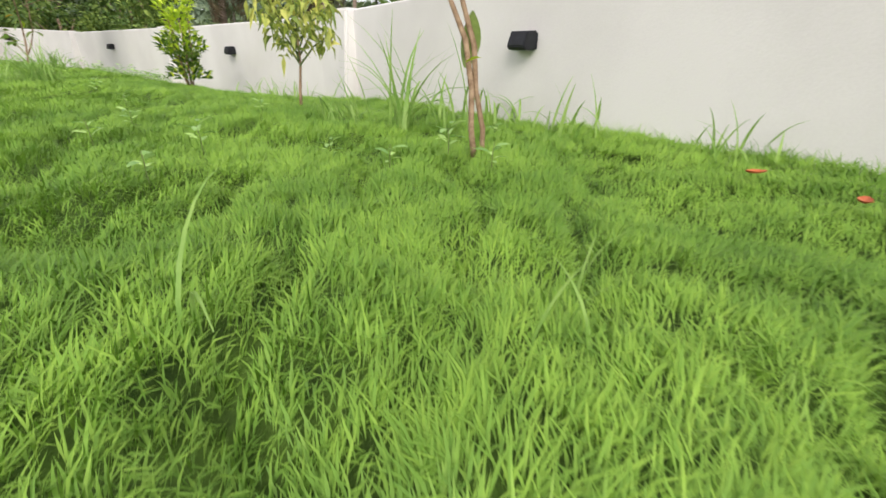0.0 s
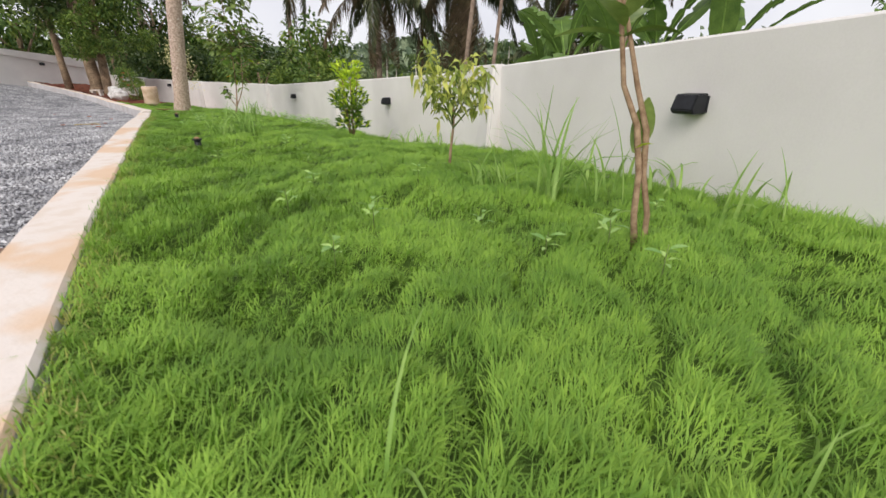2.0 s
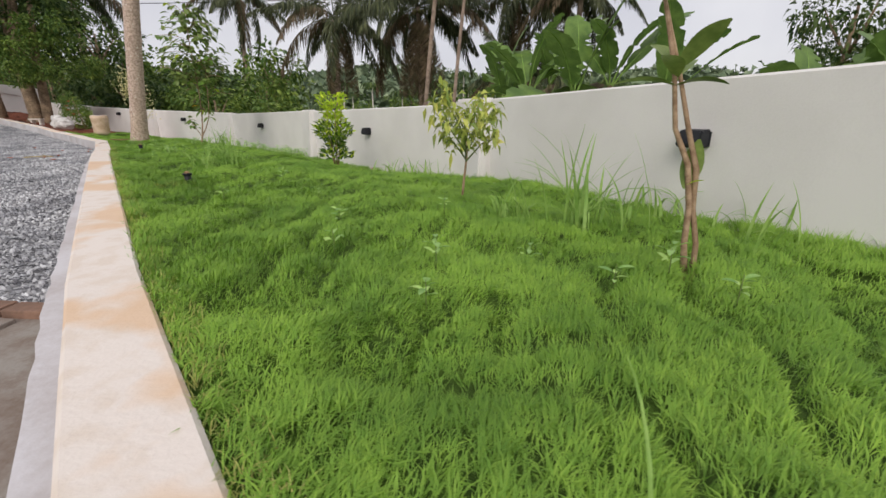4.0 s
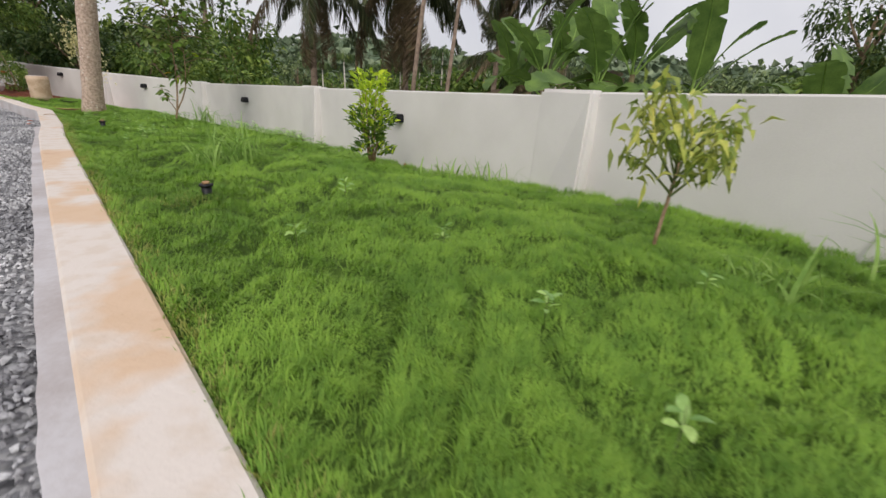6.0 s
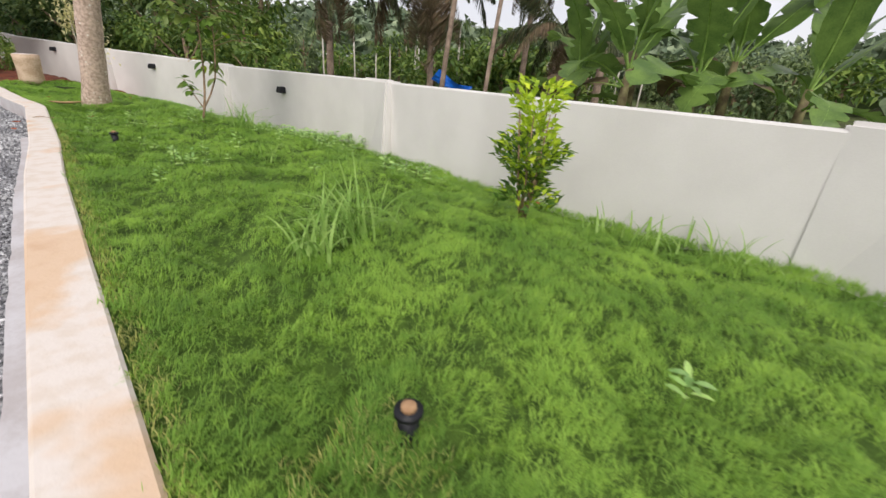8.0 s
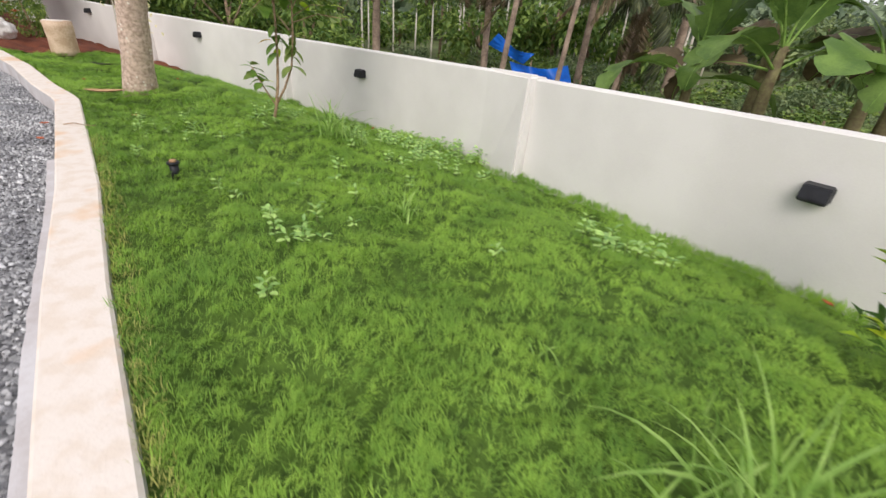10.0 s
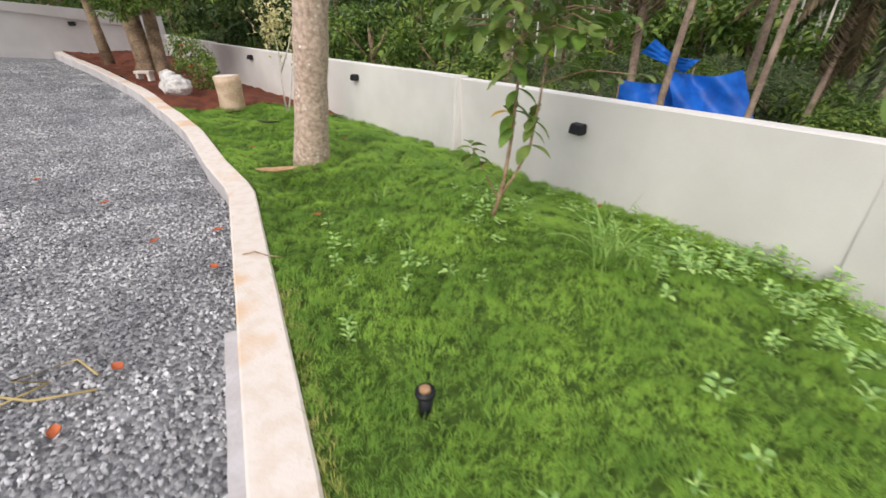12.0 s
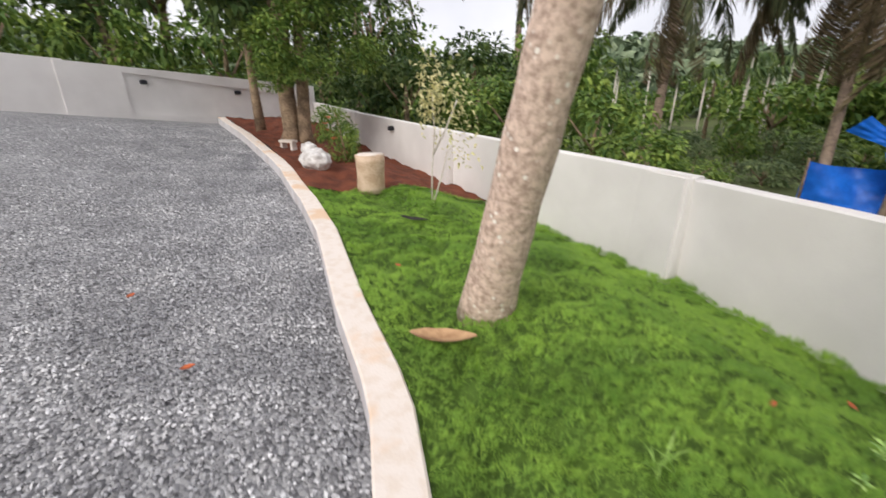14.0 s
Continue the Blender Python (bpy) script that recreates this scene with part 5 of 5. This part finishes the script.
def thin_tree():
    x, y = -21.3, 13.75
    root = thing("tree", x, y, float(rise(x, y)), "slim brown-trunked tree beside the back wall", "tree")
    part("trunk", tube("trunk", [(0, 0, -0.1), (-0.05, 0, 1.0), (-0.15, 0.05, 2.3), (-0.2, 0, 4.2)], [0.15, 0.12, 0.11, 0.06], M_WOOD, 12, 0.25), None, root)
    c = part("crown", CROWNS[2], None, root)
    c.matrix_basis = pose(-0.2, 0, 4.4, 0, 0, 30) @ Matrix.Diagonal((0.8, 0.8, 0.7, 1))


def red_shrub():
    x, y = -16.5, 13.0
    root = thing("shrub", x, y, float(rise(x, y)) + 0.35, "leafy green shrub with orange-red flowers in the soil bed", "shrub")
    c = part("foliage", CROWNS[3], None, root)
    c.matrix_basis = pose(0, 0, 0.1, 0, 0, 0) @ Matrix.Diagonal((0.20, 0.20, 0.22, 1))
    c = part("foliage", CROWNS[1], None, root)
    c.matrix_basis = pose(-0.5, 0.1, 0.45, 0, 0, 50) @ Matrix.Diagonal((0.19, 0.19, 0.30, 1))
    part("stem", tube("stem", [(0, 0, -0.4), (-0.1, 0, 0.1), (-0.4, 0.1, 0.7)], [0.03, 0.022, 0.012], M_STEM, 7), None, root)
    for k in range(4):
        p = Vector((-0.15 + 0.25 * math.cos(k * 2.1), -0.35 + 0.15 * math.sin(k * 1.3), 0.15 + 0.14 * k))
        pos = [p] * 6
        al = [(math.cos(q * 1.05), math.sin(q * 1.05), 0.5) for q in range(6)]
        part("flower", leaf_mesh("flower", pos, al, 0.09, 0.06, M_RED, 0.2, 0.1, k), None, root, "orange-red blossom")


bed_tree()
thin_tree()
red_shrub()


def tarp():
    root = thing("tarpaulin", -5.6, 28.2, -2.75, "bright blue tarpaulin slung over a low shelter", "tarpaulin")
    def cloth(name, w, hgt, o, u, v, seed):
        nx, ny = 18, 12
        verts, faces = [], []
        for j in range(ny + 1):
            for i in range(nx + 1):
                a, b = i / nx, j / ny
                p = Vector(o) + Vector(u) * a + Vector(v) * b
                p.y += 0.22 * math.sin(a * 9 + b * 3 + seed) * (0.3 + b) + 0.10 * noise.noise(Vector((a * 7, b * 7, seed)))
                p.z += -0.5 * math.sin(math.pi * a) * b * 0.5
                verts.append(p)
        for j in range(ny):
            for i in range(nx):
                k = j * (nx + 1) + i
                faces.append((k, k + 1, k + nx + 2, k + nx + 1))
        part(name, mesh(name, verts, faces, M_TARP, True), None, root)
    cloth("side_sheet", 1, 1, (-2.8, 0.5, -0.2), (3.2, 0, 0.1), (0.1, 0.3, 2.0), 1)
    cloth("slope_sheet", 1, 1, (0.1, -0.6, 0.0), (3.0, 0.2, 0.0), (-0.9, 0.8, 2.3), 2)
    cloth("flap", 1, 1, (-2.0, -0.3, 3.0), (1.9, 0.1, -0.8), (0.5, -0.2, 0.55), 3)
    for x, hgt in ((-2.7, 1.9), (0.3, 2.4), (3.0, 1.9)):
        part("pole", tube("pole", [(x, 0.6, 0), (x, 0.6, hgt)], [0.05, 0.04], M_WOOD, 8), None, root)


tarp()


def cables():
    for k, (z0, z1, dy) in enumerate(((10.2, 10.6, 0), (10.7, 11.2, 0.4), (11.3, 11.7, 0.2), (9.2, 9.8, 0.6))):
        pts = [(-45 + 110 * i / 20, 36 + dy - 0.1 * i, z0 + (z1 - z0) * i / 20 + 1.6 * ((i / 10 - 1) ** 2)) for i in range(21)]
        ob = new("power_cable", tube("power_cable", pts, [0.032] * 21, M_CABLE, 5))
        tagged(ob, "thin dark overhead power cable against the sky", "cable", "overhead cables", kind="structure")


cables()


def straw():
    for k, pts in enumerate((((-9.62, 6.15), (-9.55, 6.35), (-9.75, 6.28), (-9.6, 6.5), (-9.4, 6.48)), ((-9.7, 6.2), (-9.5, 6.25), (-9.3, 6.42)))):
        ob = new("straw", tube("straw", [(x, y, -0.07 + 0.008 * (i % 2)) for i, (x, y) in enumerate(pts)], [0.006] * len(pts), M_TWINE, 6))
        tagged(ob, "pale yellow straw tangle on the gravel", "straw", "straw on the gravel")
    ob = new("twig", tube("twig", [(-9.42, 7.45, 0.108), (-9.36, 7.5, 0.118), (-9.25, 7.5, 0.112), (-9.15, 7.53, 0.108)], [0.005, 0.005, 0.004, 0.003], M_STEM, 6))
    tagged(ob, "thin brown twig lying on the kerb", "twig")


straw()


# ---- loose stone and grass blades ----
def stones():
    n = 330000
    x, y = rng.uniform(-22.5, -2.49, n), rng.uniform(0, 13.4, n)
    keep = inside(x, y, DRIVE) & (far_from(x, y, OUTER) < 8.0) & (far_from(x, y, OUTER) > 0.012)
    d = far_from(x, y, OUTER)
    keep &= rng.uniform(0, 1, n) < np.clip(1.35 - d * 0.30, 0.16, 1) * np.clip(1.7 + x * 0.055, 0.4, 1)
    x, y = x[keep], y[keep]
    n = len(x)
    octa = np.array([(1, 0, 0), (-1, 0, 0), (0, 1, 0), (0, -1, 0), (0, 0, 1), (0, 0, -1)], float)
    size = rng.uniform(0.008, 0.0165, (n, 1, 1))
    v = (octa[None] + rng.uniform(-0.45, 0.45, (n, 6, 3))) * size * rng.uniform(0.6, 1.15, (n, 1, 3))
    w = rng.uniform(0, 6.28, n)
    c, s = np.cos(w)[:, None], np.sin(w)[:, None]
    tilt = rng.normal(0, 0.5, (n, 1))
    vx, vy, vz = v[:, :, 0], v[:, :, 1], v[:, :, 2]
    vz, vx = vz * np.cos(tilt) + vx * np.sin(tilt), vx * np.cos(tilt) - vz * np.sin(tilt)
    v = np.stack([vx * c - vy * s + x[:, None], vx * s + vy * c + y[:, None], vz + (rise(x, y) - 0.10 + rng.uniform(-0.004, 0.012, n))[:, None]], 2)
    f = np.array([[0, 2, 4], [2, 1, 4], [1, 3, 4], [3, 0, 4], [2, 0, 5], [1, 3, 5]])
    ob = new("gravel_stones", tri_mesh("gravel_stones", v, f[None] + (np.arange(n) * 6)[:, None, None], M_STONE))
    tagged(ob, "loose angular grey stones on the drive", "gravel", kind="stuff")


stones()


def lawn_blades():
    """Tufts of fine blades that fan out and lie over with the sweep of the turf."""
    total, per = 720000, 10
    x, y = rng.uniform(-15.4, 5.0, total), rng.uniform(-2.5, 14.2, total)
    keep = inside(x, y, LAWN)
    s = -0.85 * x + 0.53 * y
    near = np.interp(s, (2.6, 4.2, 9.0), (1.0, 0.56, 0.44))
    keep &= (rng.uniform(0, 1, total) < near * (0.75 + 0.3 * cushion(x, y))) & (s > -1.6)
    x, y, s = (np.repeat(a[keep], per) for a in (x, y, s))
    n = len(x)
    sweep = 1.15 + 0.55 * lumps(x, y, 0.9, 2.0) + 0.8 * lumps(x, y, 0.28, 7.0)
    fan = np.repeat(rng.normal(0, 0.75, n // per), per) + rng.normal(0, 0.7, n)
    head = sweep + fan
    x, y = x + rng.normal(0, 0.013, n), y + rng.normal(0, 0.013, n)
    dw, dk = far_from(x, y, WALL), far_from(x, y, KERB)
    top = cushion(x, y)
    tuft = np.repeat(rng.uniform(0.75, 1.2, n // per), per)
    length = rng.uniform(0.034, 0.070, n) * tuft * (0.42 + 0.68 * top)
    length *= np.where(dw < 0.22, rng.uniform(1.1, 1.7, n), 1.0) * np.where(dk < 0.05, rng.uniform(0.9, 1.3, n), 1.0)
    lean = np.clip(rng.normal(1.02, 0.34, n) + 0.25 * lumps(x, y, 0.7, 11.0), 0.15, 1.5)
    width = rng.uniform(0.0026, 0.0046, n) * np.interp(s, (1.0, 3.5, 12.0), (1.0, 0.9, 1.0))
    pos = np.stack([x, y, turf(x, y) - 0.014], 1)
    ob = new("lawn_grass", fine_blades("lawn_grass", pos, head, length, width, lean, M_GRASS))
    tagged(ob, "soft thick bright green lawn grass in rounded cushions", "grass", kind="stuff")


lawn_blades()


def dry_fringe():
    """Straw-coloured blades where the turf meets the kerb, and round the sprinklers."""
    x, y = rng.uniform(-9.0, 0.3, 260000), rng.uniform(-0.5, 8.0, 260000)
    near = inside(x, y, LAWN) & (far_from(x, y, KERB) < 0.10)
    spot = inside(x, y, LAWN) & (np.hypot(x + 3.95, y - 3.50) < 0.22)
    keep = (near & (rng.uniform(0, 1, 260000) < 0.75 - 6 * far_from(x, y, KERB))) | (spot & (rng.uniform(0, 1, 260000) < 0.3))
    x, y = np.repeat(x[keep], 3), np.repeat(y[keep], 3)
    n = len(x)
    x, y = x + rng.normal(0, 0.01, n), y + rng.normal(0, 0.01, n)
    pos = np.stack([x, y, turf(x, y) - 0.01], 1)
    ob = new("dry_grass", blade_mesh("dry_grass", pos, rng.uniform(0, 6.28, n), rng.uniform(0.028, 0.062, n), rng.uniform(0.0025, 0.004, n), rng.uniform(0.5, 1.4, n), M_DRYGRASS))
    tagged(ob, "straw-coloured dry grass along the kerb edge", "grass", kind="stuff")


dry_fringe()
